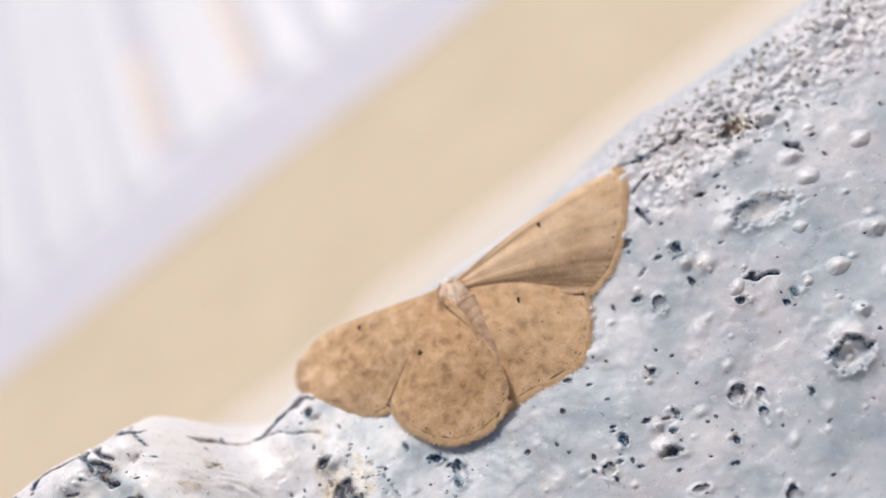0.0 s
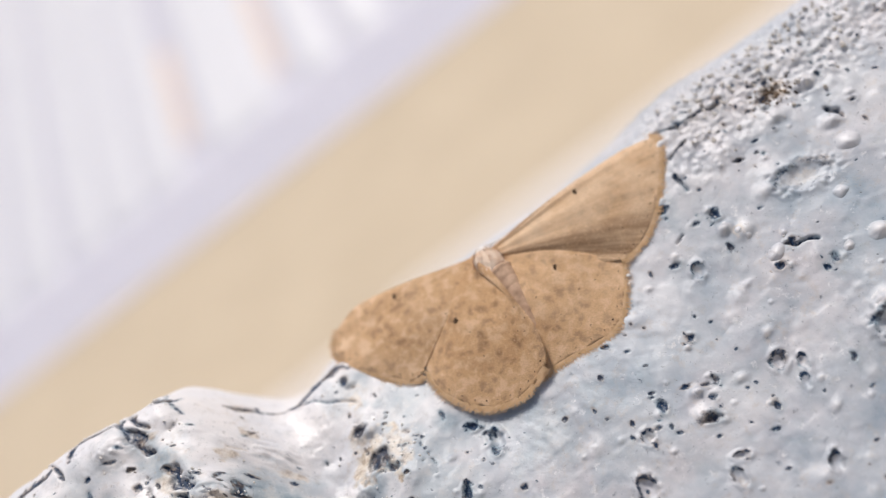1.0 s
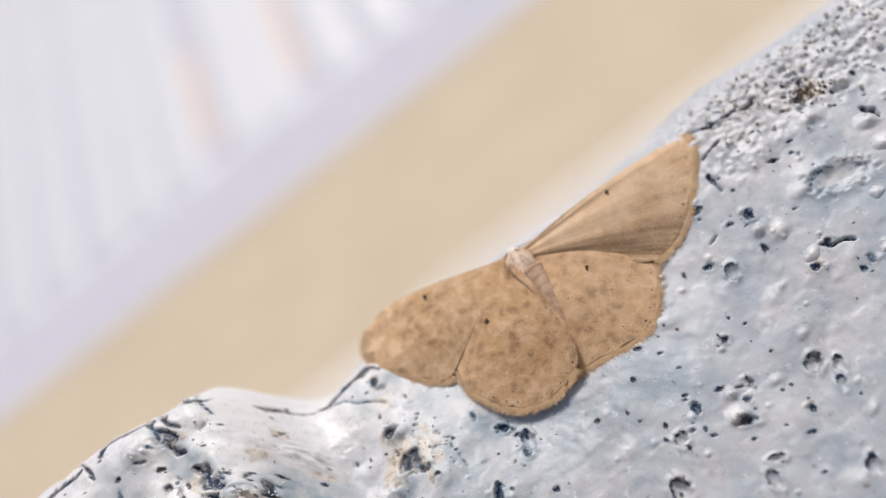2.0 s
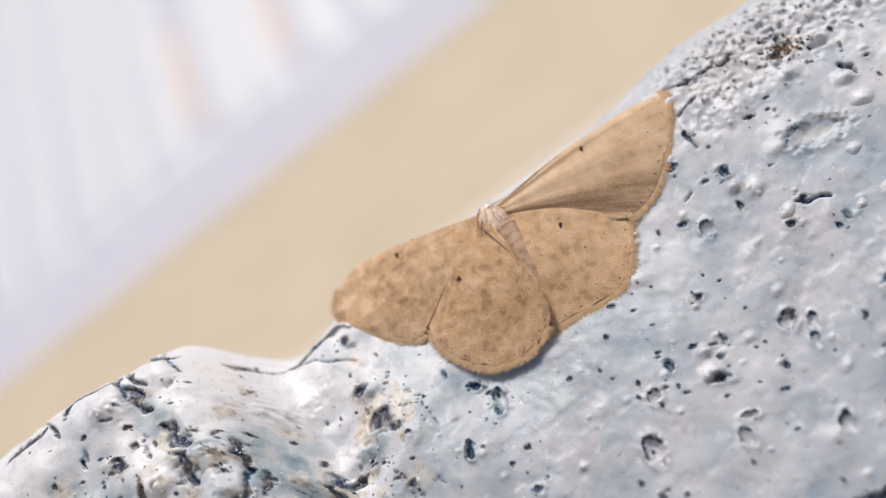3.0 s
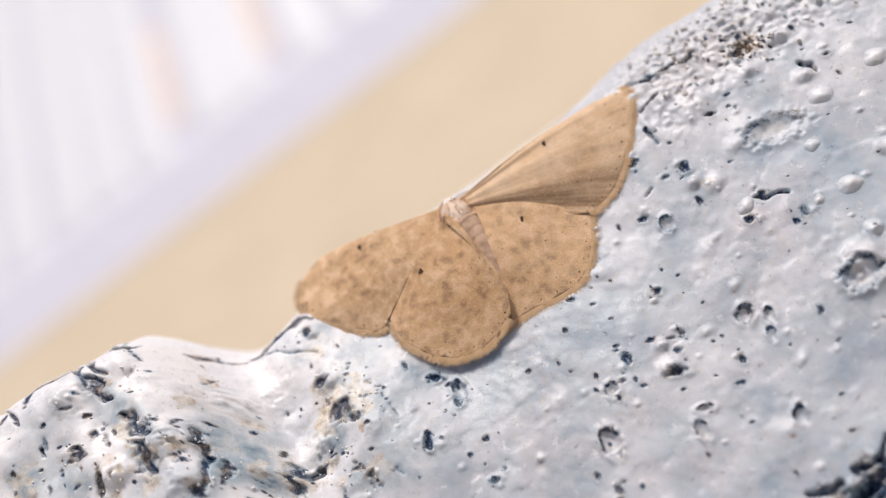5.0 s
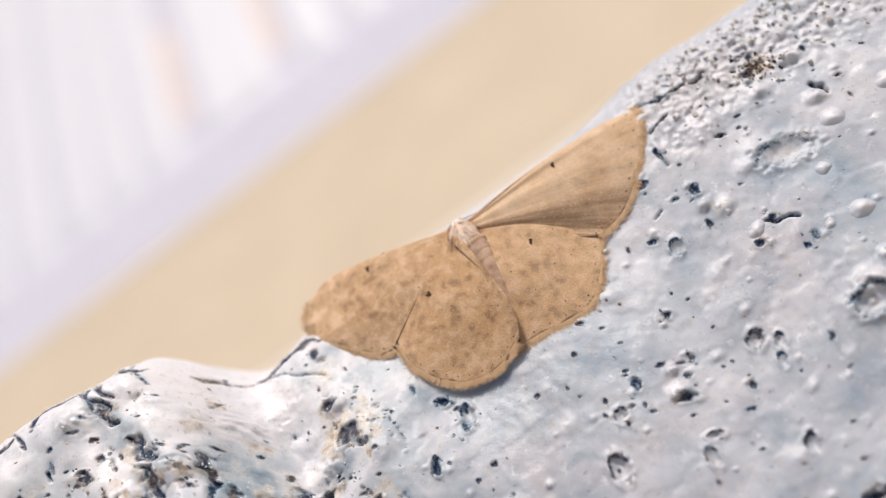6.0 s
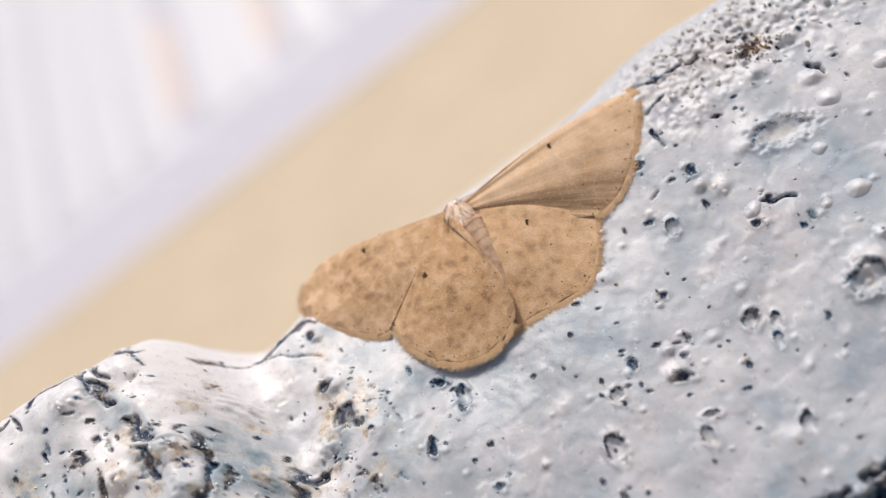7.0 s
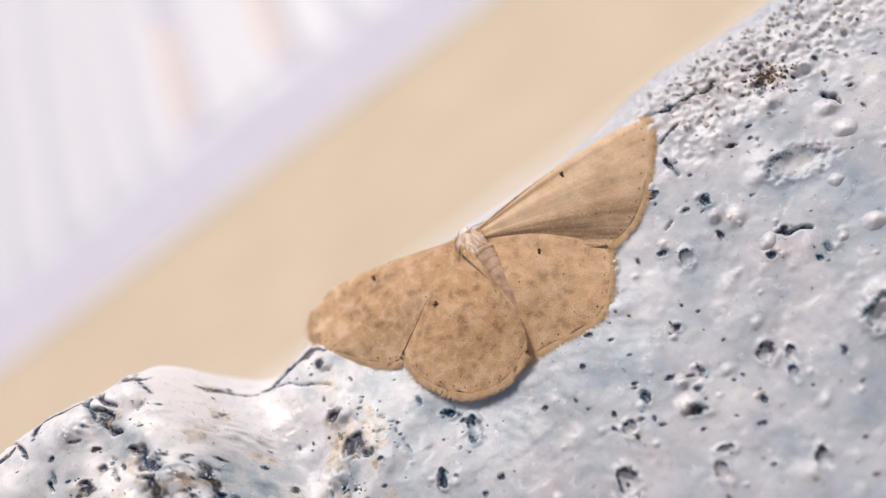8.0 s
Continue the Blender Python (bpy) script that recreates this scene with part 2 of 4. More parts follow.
def rough_noise(u, s, size, seed):
    """Smooth random heights from -1 to 1 over the plane, with features of the given size."""
    table = np.random.default_rng(seed).uniform(-1, 1, (256, 256))
    a, b = u / size + 1000.0, s / size + 1000.0
    i, j = np.floor(a).astype(int), np.floor(b).astype(int)
    fa, fb = a - i, b - j
    fa, fb = fa**3 * (fa * (fa * 6 - 15) + 10), fb**3 * (fb * (fb * 6 - 15) + 10)
    at = lambda di, dj: table[(i + di) % 256, (j + dj) % 256]
    return (at(0, 0) * (1 - fa) + at(1, 0) * fa) * (1 - fb) + (at(0, 1) * (1 - fa) + at(1, 1) * fa) * fb


# ---- the parapet: a sloping wall with a rounded, lumpy top, its skin cratered and blistered
E_AXIS, N_AXIS = Vector((0.794, 0.05, 0.606)).normalized(), Vector((-0.606, 0.0, 0.794))
N_AXIS = (N_AXIS - N_AXIS.dot(E_AXIS) * E_AXIS).normalized()
W_AXIS = N_AXIS.cross(E_AXIS)
RIM = Matrix((E_AXIS, W_AXIS, N_AXIS)).transposed().to_4x4()
RIM.translation = Vector((0.18, 6.45, -0.13)) * CM
WALL = HOME @ RIM

STEP = 0.08
reach = [1.0]
while reach[-1] < 900:
    reach.append(reach[-1] * 1.35 + 0.3)
reach = np.array(reach)
U_LINE = np.concatenate([-31 - reach[reach < 800][::-1], np.arange(-31, 27.01, STEP), 27 + reach[reach < 800]])
S_LINE = np.concatenate([np.array([-880, -700, -500, -400, -300]), np.arange(-264, -246, 1.0), -5 - reach[reach < 235][::-1], np.arange(-5, 27.01, STEP), 27 + reach[reach < 860]])
S_LINE = np.unique(S_LINE)
U, S = np.meshgrid(U_LINE, S_LINE, indexing="ij")
HEIGHT, DIRT, STAIN, HAZE, LIT_TOPS = (np.zeros_like(U) for _ in range(5))
FINE = smooth(-34, -30, U) * smooth(30, 26, U) * smooth(-7, -4, S) * smooth(30, 26, S)
LEFT = smooth(-9, -14, U)
HEIGHT += (0.10 + 0.07 * LEFT) * rough_noise(U, S, 4.0, 11) + (0.05 + 0.11 * LEFT) * rough_noise(U, S, 1.7, 12)
HEIGHT += FINE * (0.022 * rough_noise(U, S, 0.8, 13) * (1 + 1.6 * LEFT) + 0.010 * rough_noise(U, S, 0.35, 14))
# finer breaks in the dirt
WOBBLE = 0.5 * rough_noise(U, S, 0.45, 15) + 0.55 * rough_noise(U, S, 0.2, 16) + 0.12 * rough_noise(U, S, 0.11, 17)


def window(u0, u1, s0, s1):
    a, b = np.searchsorted(U_LINE, (u0, u1))
    c, d = np.searchsorted(S_LINE, (s0, s1))
    return slice(a, b + 1), slice(c, d + 1)


BIG_PITS, CRUMBLED = [], []


def pit(u, s, r, depth=None, dirt=1.0, ring=0.3):
    """A burst blister: a hollow with a raised lip and black dirt in it."""
    if r > 0.2 and dirt > 0.8:
        BIG_PITS.append((u, s, r))
        CRUMBLED.append((u, s, 1.4 * r))
    k = window(u - 2.2 * r, u + 2.2 * r, s - 2.2 * r, s + 2.2 * r)
    spin = math.sin(u * 7.1 + s * 3.3)
    x, y = (U[k] - u) / r, (S[k] - s) / r
    x, y = x * (1 + 0.3 * spin), y * (1 - 0.25 * spin) + 0.3 * spin * x
    far = np.sqrt(x * x + y * y) * (1 + (0.4 if dirt > 0.8 else 0.25) * WOBBLE[k])
    depth = min(0.24, 0.42 * r) if depth is None else depth
    HEIGHT[k] -= depth * smooth(1.0, 0.25, far)
    HEIGHT[k] += ring * depth * np.exp(-(((far - 1.15) / 0.3) ** 2)) * np.clip(0.8 + 1.6 * WOBBLE[k], 0, 2)
    if dirt > 0.8:
        DIRT[k] = np.maximum(DIRT[k], smooth(1.7, 0.1, far))
    else:
        arc = smooth(0.30, 0.08, abs(far - 0.9)) * smooth(0.25, -0.35, y + 0.5 * WOBBLE[k]) * min(1, dirt * 2.2)
        low = smooth(0.30, 0.05, abs(far - 0.8)) * smooth(0.1, 0.6, y + 0.8 * WOBBLE[k]) * dirt
        DIRT[k] = np.maximum(DIRT[k], np.maximum(arc, low))
        STAIN[k] = np.maximum(STAIN[k], 0.3 * smooth(0.9, 0.3, far) * (WOBBLE[k] > 0))


def bump(u, s, r, h):
    """A rounded swelling in the paint, its top painted paler as if lit from above."""
    k = window(u - 1.6 * r, u + 1.6 * r, s - 1.6 * r, s + 1.6 * r)
    down = (S[k] - s) / r
    far = np.hypot((U[k] - u) / (1.25 * r), np.where(down > 0, 1.25 * down, 0.9 * down)) * (1 + 0.2 * WOBBLE[k])
    HEIGHT[k] += h * (1 + 0.5 * WOBBLE[k]) * smooth(1.1, -0.1, far)
    LIT_TOPS[k] = np.maximum(LIT_TOPS[k], min(0.8, 4 * h) * smooth(0.9, 0.3, far + 0.35 * WOBBLE[k]))


def haze(u, s, r, much=0.7):
    """A soft blue-grey patch."""
    k = window(u - 1.8 * r, u + 1.8 * r, s - 1.8 * r, s + 1.8 * r)
    far = np.hypot((U[k] - u) / r, (S[k] - s) / r) * (1 + 0.5 * rough_noise(U[k], S[k], 1.3, 61) + 0.3 * rough_noise(U[k], S[k], 0.5, 62))
    HAZE[k] = np.maximum(HAZE[k], much * smooth(1.2, 0.2, far))


def groove(u, s, v, q, wide, depth=None, dirt=0.85):
    """A crack or crease that runs from one place to another, with dirt in its bed."""
    if wide > 0.2:
        CRUMBLED.extend([(u, s, wide), ((u + v) / 2, (s + q) / 2, 1.5 * wide)] * 2)
    pad = 1.5 * wide + 0.8
    k = window(min(u, v) - pad, max(u, v) + pad, min(s, q) - pad, max(s, q) + pad)
    long = max(math.hypot(v - u, q - s), 0.01)
    du, ds = (v - u) / long, (q - s) / long
    stray = min(0.35, 0.25 * long, 1.3 * wide)
    wide = max(wide, 0.12)
    gu = U[k] + stray * rough_noise(U[k], S[k], 0.9, 51) + 0.4 * stray * rough_noise(U[k], S[k], 0.35, 53)
    gs = S[k] + stray * rough_noise(U[k], S[k], 0.9, 52) + 0.4 * stray * rough_noise(U[k], S[k], 0.35, 54)
    along = np.clip((gu - u) * du + (gs - s) * ds, 0, long)
    off = np.hypot(gu - u - along * du, gs - s - along * ds) / (0.5 * wide)
    off = off * (1 + 0.4 * WOBBLE[k]) * (1 + 0.3 * rough_noise(U[k], S[k], 0.7, 55))
    HEIGHT[k] -= (min(0.4, 1.1 * wide) if depth is None else depth) * smooth(1.6, 0.3, off)
    DIRT[k] = np.maximum(DIRT[k], dirt * smooth(1.9, 0.1, off))


def stain(u, s, r, much=0.75):
    """A brown rusty bloom with a ragged edge."""
    CRUMBLED.extend([(u, s, r)] * 3)
    k = window(u - 1.6 * r, u + 1.6 * r, s - 1.6 * r, s + 1.6 * r)
    far = np.hypot((U[k] - u) / r, (S[k] - s) / (0.8 * r)) * (1 + 0.6 * WOBBLE[k] + 0.5 * rough_noise(U[k], S[k], 0.9, 21))
    STAIN[k] = np.maximum(STAIN[k], much * smooth(1.0, 0.35, far))


pit(6.9, 3.9, 0.31)
pit(8.7, 6.1, 0.31)
pit(8.2, 7.8, 0.20)
pit(5.7, 6.5, 0.23)
pit(9.3, 10.3, 0.26)
pit(6.5, 13.3, 0.17)
pit(2.2, 13.6, 0.40)
pit(3.9, 9.8, 0.26)
pit(0.8, 11.9, 0.31)
pit(0.5, 13.0, 0.17)
pit(-0.0, 12.7, 0.14)
pit(-0.6, 13.3, 0.17)
pit(2.2, 11.7, 0.17)
pit(3.0, 12.1, 0.17)
pit(3.5, 12.1, 0.23)
pit(2.9, 12.8, 0.20)
pit(1.9, 14.5, 0.14)
pit(4.8, 14.8, 0.23)
pit(4.8, 13.4, 0.11)
pit(-8.8, 9.8, 0.31)
pit(-8.6, 9.4, 0.20)
pit(-6.5, 11.1, 0.20)
pit(-7.2, 13.0, 0.23)
pit(-6.8, 7.0, 0.26)
pit(-6.5, 7.6, 0.17)
pit(-6.6, 8.7, 0.29)
pit(-3.5, 15.6, 0.20)
pit(-3.1, 16.6, 0.23)
pit(-2.2, 17.1, 0.17)
pit(3.3, 20.2, 0.14)
pit(-7.5, 11.3, 0.14)
pit(-7.2, 12.1, 0.11)
pit(1.6, 7.9, 0.11)
pit(1.2, 8.7, 0.14)
pit(0.5, 7.9, 0.17)
pit(-0.6, 9.1, 0.14)
pit(-1.6, 10.9, 0.11)
pit(-1.2, 12.4, 0.14)
pit(-0.8, 11.8, 0.14)
pit(0.8, 11.1, 0.14)
pit(8.6, 3.2, 0.17)
pit(9.0, 4.6, 0.11)
pit(11.4, 4.9, 0.17)
pit(11.4, 11.8, 0.26)
pit(10.8, 11.9, 0.17)
pit(12.8, 1.6, 0.26)
pit(10.5, 1.1, 0.20)
pit(11.4, 1.4, 0.17)
pit(10.5, 9.8, 0.23)
pit(7.7, 5.7, 0.17)
pit(0.6, 13.4, 0.14)
pit(4.2, 18.9, 0.11)
pit(4.7, 9.1, 0.11)
pit(4.5, 6.0, 0.14)
pit(5.1, 9.8, 0.11)
pit(-1.8, 10.2, 0.11)
pit(-3.1, 9.6, 0.14)
pit(-6.6, 12.8, 0.14)
pit(1.4, 9.8, 0.11)
pit(8.8, 15.7, 0.20)
pit(4.0, 15.6, 0.14)
pit(-7.7, 5.5, 0.17)
pit(6.3, 7.5, 0.40, dirt=0.35, ring=0.5)
pit(6.2, 13.4, 0.46, dirt=0.35, ring=0.5)
pit(-0.6, 12.8, 0.37, dirt=0.35, ring=0.5)
pit(7.0, 14.2, 0.34, dirt=0.35, ring=0.5)
pit(6.5, 14.9, 0.29, dirt=0.35, ring=0.5)
pit(5.1, 18.4, 0.40, dirt=0.35, ring=0.5)
pit(-6.2, 8.2, 0.48, dirt=0.35, ring=0.5)
pit(1.4, 16.6, 0.40, dirt=0.35, ring=0.5)
pit(-2.1, 14.7, 0.57, dirt=0.35, ring=0.5)
pit(2.1, 15.8, 0.31, dirt=0.35, ring=0.5)
pit(11.2, 15.8, 0.85, dirt=0.32, ring=0.6)
pit(13.1, 7.6, 1.0, dirt=0.2, ring=0.5, depth=0.2)
pit(5.7, 1.3, 0.97, dirt=1.0, depth=0.8, ring=0.0)
stain(5.2, 1.6, 0.74)
bump(11.1, 4.0, 1.14, h=0.25)
bump(2.1, 13.3, 0.57, h=0.25)
bump(2.4, 12.2, 0.40, h=0.25)
bump(9.3, 7.8, 0.63, h=0.2)
bump(8.6, 7.0, 0.46, h=0.3)
bump(14.2, 4.2, 0.74, h=0.3)
bump(16.6, 3.5, 0.57, h=0.35)
bump(16.1, 6.1, 0.57, h=0.3)
bump(16.4, 11.5, 0.57, h=0.45)
bump(13.1, 14.5, 0.46, h=0.35)
bump(11.7, 15.2, 0.97, h=0.35)
groove(9.3, 0.6, 10.3, 1.1, 0.13)
groove(10.2, 1.1, 11.4, 1.4, 0.11)
groove(11.4, 1.4, 12.9, 1.6, 0.13)
groove(8.6, 3.2, 8.6, 4.2, 0.11)
groove(9.0, 2.2, 10.3, 2.2, 0.09)
groove(10.3, 9.8, 11.4, 10.4, 0.19)
groove(16.2, 5.5, 16.9, 6.1, 0.26)
groove(11.1, 4.8, 11.6, 5.0, 0.11)
groove(6.5, 5.7, 7.0, 5.7, 0.09)
groove(14.4, 1.8, 15.2, 2.0, 0.15)
groove(-13.9, -1.0, -12.1, -0.6, 0.55, depth=0.08, dirt=1.0)
groove(-12.1, -0.6, -10.3, -0.55, 0.55, depth=0.08, dirt=1.0)
groove(-23.1, -0.7, -20.4, -0.6, 0.6, depth=0.08, dirt=1.0)
groove(-27.0, -0.6, -24.8, -0.6, 0.4, depth=0.06, dirt=0.95)
groove(-18.6, -0.9, -17.6, -0.7, 0.35, depth=0.06)
groove(-16.2, -0.9, -15.2, -0.6, 0.3, depth=0.1)
groove(-15.2, -0.6, -14.2, -0.7, 0.2, depth=0.05, dirt=0.7)
haze(-3.6, 9.6, 2.6, 0.5)
haze(-1.2, 12.0, 2.8, 0.35)
haze(-19.5, 3.0, 1.25, 0.91)
haze(-24.8, 3.5, 1.39, 0.91)
haze(-22.5, 5.3, 1.06, 1.00)
haze(-16.6, 7.2, 1.49, 0.98)
haze(-15.9, 5.3, 1.32, 0.78)
haze(-19.2, 6.0, 0.99, 0.78)
haze(-15.8, 5.8, 1.32, 0.98)
haze(-12.3, 6.4, 1.39, 0.78)
haze(-15.6, 7.5, 1.39, 0.98)
haze(-10.1, 9.1, 1.98, 0.65)
haze(-7.7, 6.0, 1.06, 0.78)
haze(-19.9, 1.4, 0.83, 0.91)
haze(-22.1, 1.6, 1.16, 0.45)
haze(-23.6, 2.0, 1.32, 0.52)
haze(-18.3, 7.6, 0.83, 0.39)
haze(-11.8, 9.1, 1.49, 0.78)
haze(-10.8, 6.5, 0.99, 0.52)
haze(-10.7, 0.7, 0.53, 0.78)
haze(-22.4, 3.9, 0.83, 0.78)
haze(-23.1, 4.0, 1.98, 0.65)
haze(-19.8, 7.2, 1.65, 0.52)
haze(-18.1, 8.3, 1.32, 0.52)
haze(-24.6, 2.5, 1.49, 0.52)
haze(-10.1, 1.0, 0.99, 0.65)
haze(-11.6, 1.3, 1.16, 0.52)
haze(-8.8, 3.7, 1.49, 0.72)
haze(-9.2, 6.7, 1.82, 0.59)
haze(-10.3, 4.9, 1.49, 0.52)
pit(15.2, 2.2, 0.26)
pit(14.4, 3.0, 0.29)
pit(17.6, 5.7, 0.20)
pit(13.5, 3.1, 0.17)
pit(13.9, 1.4, 0.14)
pit(17.4, 3.4, 0.17)
groove(3.3, 21.2, 4.3, 21.6, 0.31)
groove(5.5, 21.9, 7.0, 21.6, 0.37)
groove(4.8, 22.3, 5.4, 22.4, 0.40)
groove(6.5, 22.1, 6.3, 22.6, 0.34)
pit(4.4, 22.9, 0.95, dirt=1.0, depth=0.6, ring=0.2)
pit(5.6, 22.9, 0.9, dirt=1.0, depth=0.5, ring=0.2)
pit(3.3, 23.0, 0.6, dirt=1.0, depth=0.4, ring=0.2)
stain(3.9, 22.0, 0.6)
groove(-19.4, 0.7, -21.9, -7.7, 0.29, dirt=0.95, depth=0.22)
groove(-21.9, -7.0, -19.9, 2.0, 0.39, dirt=0.95, depth=0.22)
groove(-19.4, 3.4, -18.8, 5.0, 0.50, dirt=0.95, depth=0.22)
groove(-19.6, 5.2, -19.4, 6.8, 0.53, dirt=0.95, depth=0.22)
groove(-16.9, 5.5, -17.2, 6.7, 0.36, dirt=0.95, depth=0.22)
groove(-17.2, 6.7, -17.6, 7.8, 0.39, dirt=0.95, depth=0.22)
groove(-17.6, 7.9, -18.0, 8.9, 0.43, dirt=0.95, depth=0.22)
groove(-16.8, 7.0, -16.9, 8.1, 0.29, dirt=0.95, depth=0.22)
groove(-26.7, -6.3, -23.9, 0.7, 0.18, dirt=0.95, depth=0.22)
groove(-11.6, 5.0, -10.8, 6.5, 0.46, dirt=0.95, depth=0.22)
groove(-14.7, 6.8, -13.8, 7.3, 0.46, dirt=0.95, depth=0.22)
groove(-21.6, 5.7, -21.9, 6.2, 0.32, dirt=0.95, depth=0.22)
groove(-15.9, -0.5, -15.2, -0.8, 0.14, dirt=0.95, depth=0.22)
groove(-23.6, 2.5, -23.6, 2.8, 0.14, dirt=0.95, depth=0.22)
groove(-15.0, 7.0, -15.0, 8.1, 0.32, dirt=0.95, depth=0.22)
groove(-13.3, -0.5, -11.7, 1.1, 0.09, dirt=0.6, depth=0.05)
groove(-11.7, 1.1, -10.8, 1.9, 0.09, dirt=0.6, depth=0.05)
groove(-18.3, -3.2, -18.1, -3.5, 0.09, dirt=0.6, depth=0.05)
groove(-18.9, -5.3, -18.8, -5.9, 0.09, dirt=0.6, depth=0.05)
groove(-17.6, 0.6, -19.8, -8.0, 0.09, dirt=0.6, depth=0.05)
groove(-15.9, 1.8, -15.6, 1.3, 0.09, dirt=0.6, depth=0.05)
pit(-21.3, -2.9, 0.17)
pit(-18.3, 4.5, 0.14)
pit(-18.6, 4.3, 0.09)
pit(-17.4, 4.6, 0.09)
pit(-16.5, 4.6, 0.20)
pit(-17.4, 6.0, 0.14)
pit(-22.1, 3.9, 0.34)
pit(-22.2, 3.5, 0.20)
pit(-22.5, 4.0, 0.20)
pit(-21.1, 3.4, 0.20)
pit(-20.9, 2.4, 0.17)
pit(-22.9, 1.6, 0.14)
pit(-25.4, -7.8, 0.14)
pit(-24.0, 4.5, 0.17)
pit(-10.7, 0.6, 0.29)
pit(-11.4, 3.5, 0.40)
pit(-14.7, 5.7, 0.20)
pit(-8.8, 9.8, 0.31)
pit(-7.7, 5.7, 0.17)
pit(-6.9, 6.8, 0.23)
pit(-6.5, 7.2, 0.14)
pit(-11.1, 8.3, 0.14)
pit(-11.7, 9.2, 0.23)
pit(-7.5, 3.0, 0.17)
pit(-23.2, -5.8, 0.11)
pit(-22.9, -6.0, 0.14)
pit(-19.5, 3.2, 0.17)
pit(-20.2, 3.9, 0.14)
pit(-20.6, 3.4, 0.11)
pit(-11.4, 2.4, 0.11)
pit(-15.3, 4.5, 0.14)
pit(-11.1, 5.7, 0.20)
pit(-25.2, 2.8, 0.20)
pit(-24.0, 3.4, 0.14)
pit(-15.2, -1.2, 0.11)
pit(-15.8, 0.2, 0.09)
pit(-14.7, -0.8, 0.11)
pit(-10.5, 7.2, 0.14)
pit(-6.2, 7.9, 0.14)
pit(-24.1, -7.4, 0.11)
pit(-23.4, 0.1, 0.11)
pit(-27.4, -7.8, 0.09)
pit(-23.2, 4.3, 0.14)
stain(15.2, 3.0, 0.97)
stain(9.0, 7.5, 0.46)
stain(-22.4, -7.1, 0.63)
stain(-19.8, 4.0, 0.74)
stain(-19.9, 7.3, 0.91)
stain(-19.4, 5.2, 0.51)
stain(-17.2, 6.1, 0.57)
stain(-15.8, -0.7, 0.51)
stain(-15.8, 1.6, 0.37)
stain(-11.8, 4.9, 1.37, 1.0)
stain(-11.2, 5.9, 0.9, 1.0)
stain(-19.3, 5.9, 0.9, 1.0)
stain(-10.3, 5.5, 1.03)
stain(-11.6, 3.5, 0.74)
stain(-15.2, 4.0, 0.57)
stain(-14.6, 7.6, 1.08)
stain(-18.0, 6.0, 0.57)
stain(-25.2, 3.1, 0.74)
stain(-16.8, 3.2, 0.46)
stain(-18.3, -3.6, 0.34)
stain(-10.9, 1.9, 0.46)
bump(-13.3, 2.0, 1.71, h=0.2)
bump(-10.2, 3.4, 1.28, h=0.15)
bump(-15.4, 2.5, 2.00, h=0.4)
bump(-12.8, 6.1, 1.43, h=0.4)
bump(-15.6, 7.2, 1.43, h=0.4)
bump(-18.0, 5.7, 1.28, h=0.4)
bump(-21.4, 1.0, 1.28, h=0.4)
bump(-10.5, 7.5, 0.85, h=0.2)
bump(-18.3, 8.2, 1.14, h=0.4)
bump(-21.0, 6.0, 0.85, h=0.4)

chance = random.Random(5)
for u, s, r in list(BIG_PITS):
    haze(u + 0.3 * r, s + 0.5 * r, 2.4 * r, 0.5)
    for _ in range(chance.choice((1, 2, 4))):
        turn, off = chance.uniform(0, 6.3), r * chance.uniform(1.3, 2.6)
        pit(u + off * math.cos(turn), s + off * math.sin(turn), r * chance.uniform(0.15, 0.4))
    bump(u + r * chance.uniform(-1.6, 1.6), s + r * chance.uniform(0.6, 1.6) * chance.choice((-1, 1)), r * chance.uniform(0.6, 1.1), chance.uniform(0.08, 0.2))
for _ in range(210):
    pit(chance.uniform(-28, 25), chance.uniform(1.0, 25), chance.choice((0.05, 0.06, 0.08, 0.11)), ring=0.2)
def lumpy_place():
    """A place on the broken part of the lump, clear of its smooth flank."""
    while True:
        u, s = chance.uniform(-27, -9), chance.triangular(0.8, 15, 6)
        if not (-17.5 < u < -12.0 and s < 6.5):
            return u, s


for _ in range(105):
    (u, s), turn, long = lumpy_place(), chance.uniform(0, 3.14), chance.choice((0.12, 0.2, 0.3, 0.45))
    groove(u, s, u + long * math.cos(turn), s + long * math.sin(turn), chance.uniform(0.10, 0.22), depth=0.05, dirt=chance.uniform(0.45, 0.9))
for _ in range(34):
    stain(*lumpy_place(), chance.uniform(0.25, 0.7), chance.uniform(0.4, 0.75))
for _ in range(110):
    pit(*lumpy_place(), chance.choice((0.04, 0.05, 0.07, 0.10)), ring=0.2)
for _ in range(190):
    bump(chance.uniform(-26, 25), chance.uniform(9, 26) if chance.random() < 0.6 else chance.uniform(1, 26), chance.choice((0.12, 0.18, 0.25, 0.35, 0.6)), chance.uniform(0.05, 0.16))
GRITTY = smooth(7, 10, U) * smooth(5.5, 2.5, S) * FINE
HEIGHT += GRITTY * (0.10 * rough_noise(U, S, 0.42, 31) + 0.07 * rough_noise(U, S, 0.22, 32))
for _ in range(190):
    bump(chance.uniform(9.6, 25), abs(chance.gauss(0, 2.2)) - 0.4, chance.uniform(0.09, 0.26), chance.uniform(0.05, 0.14))
for _ in range(75):
    pit(chance.uniform(8.5, 25), abs(chance.gauss(0, 2.6)), chance.choice((0.05, 0.07, 0.11)), ring=0.4)


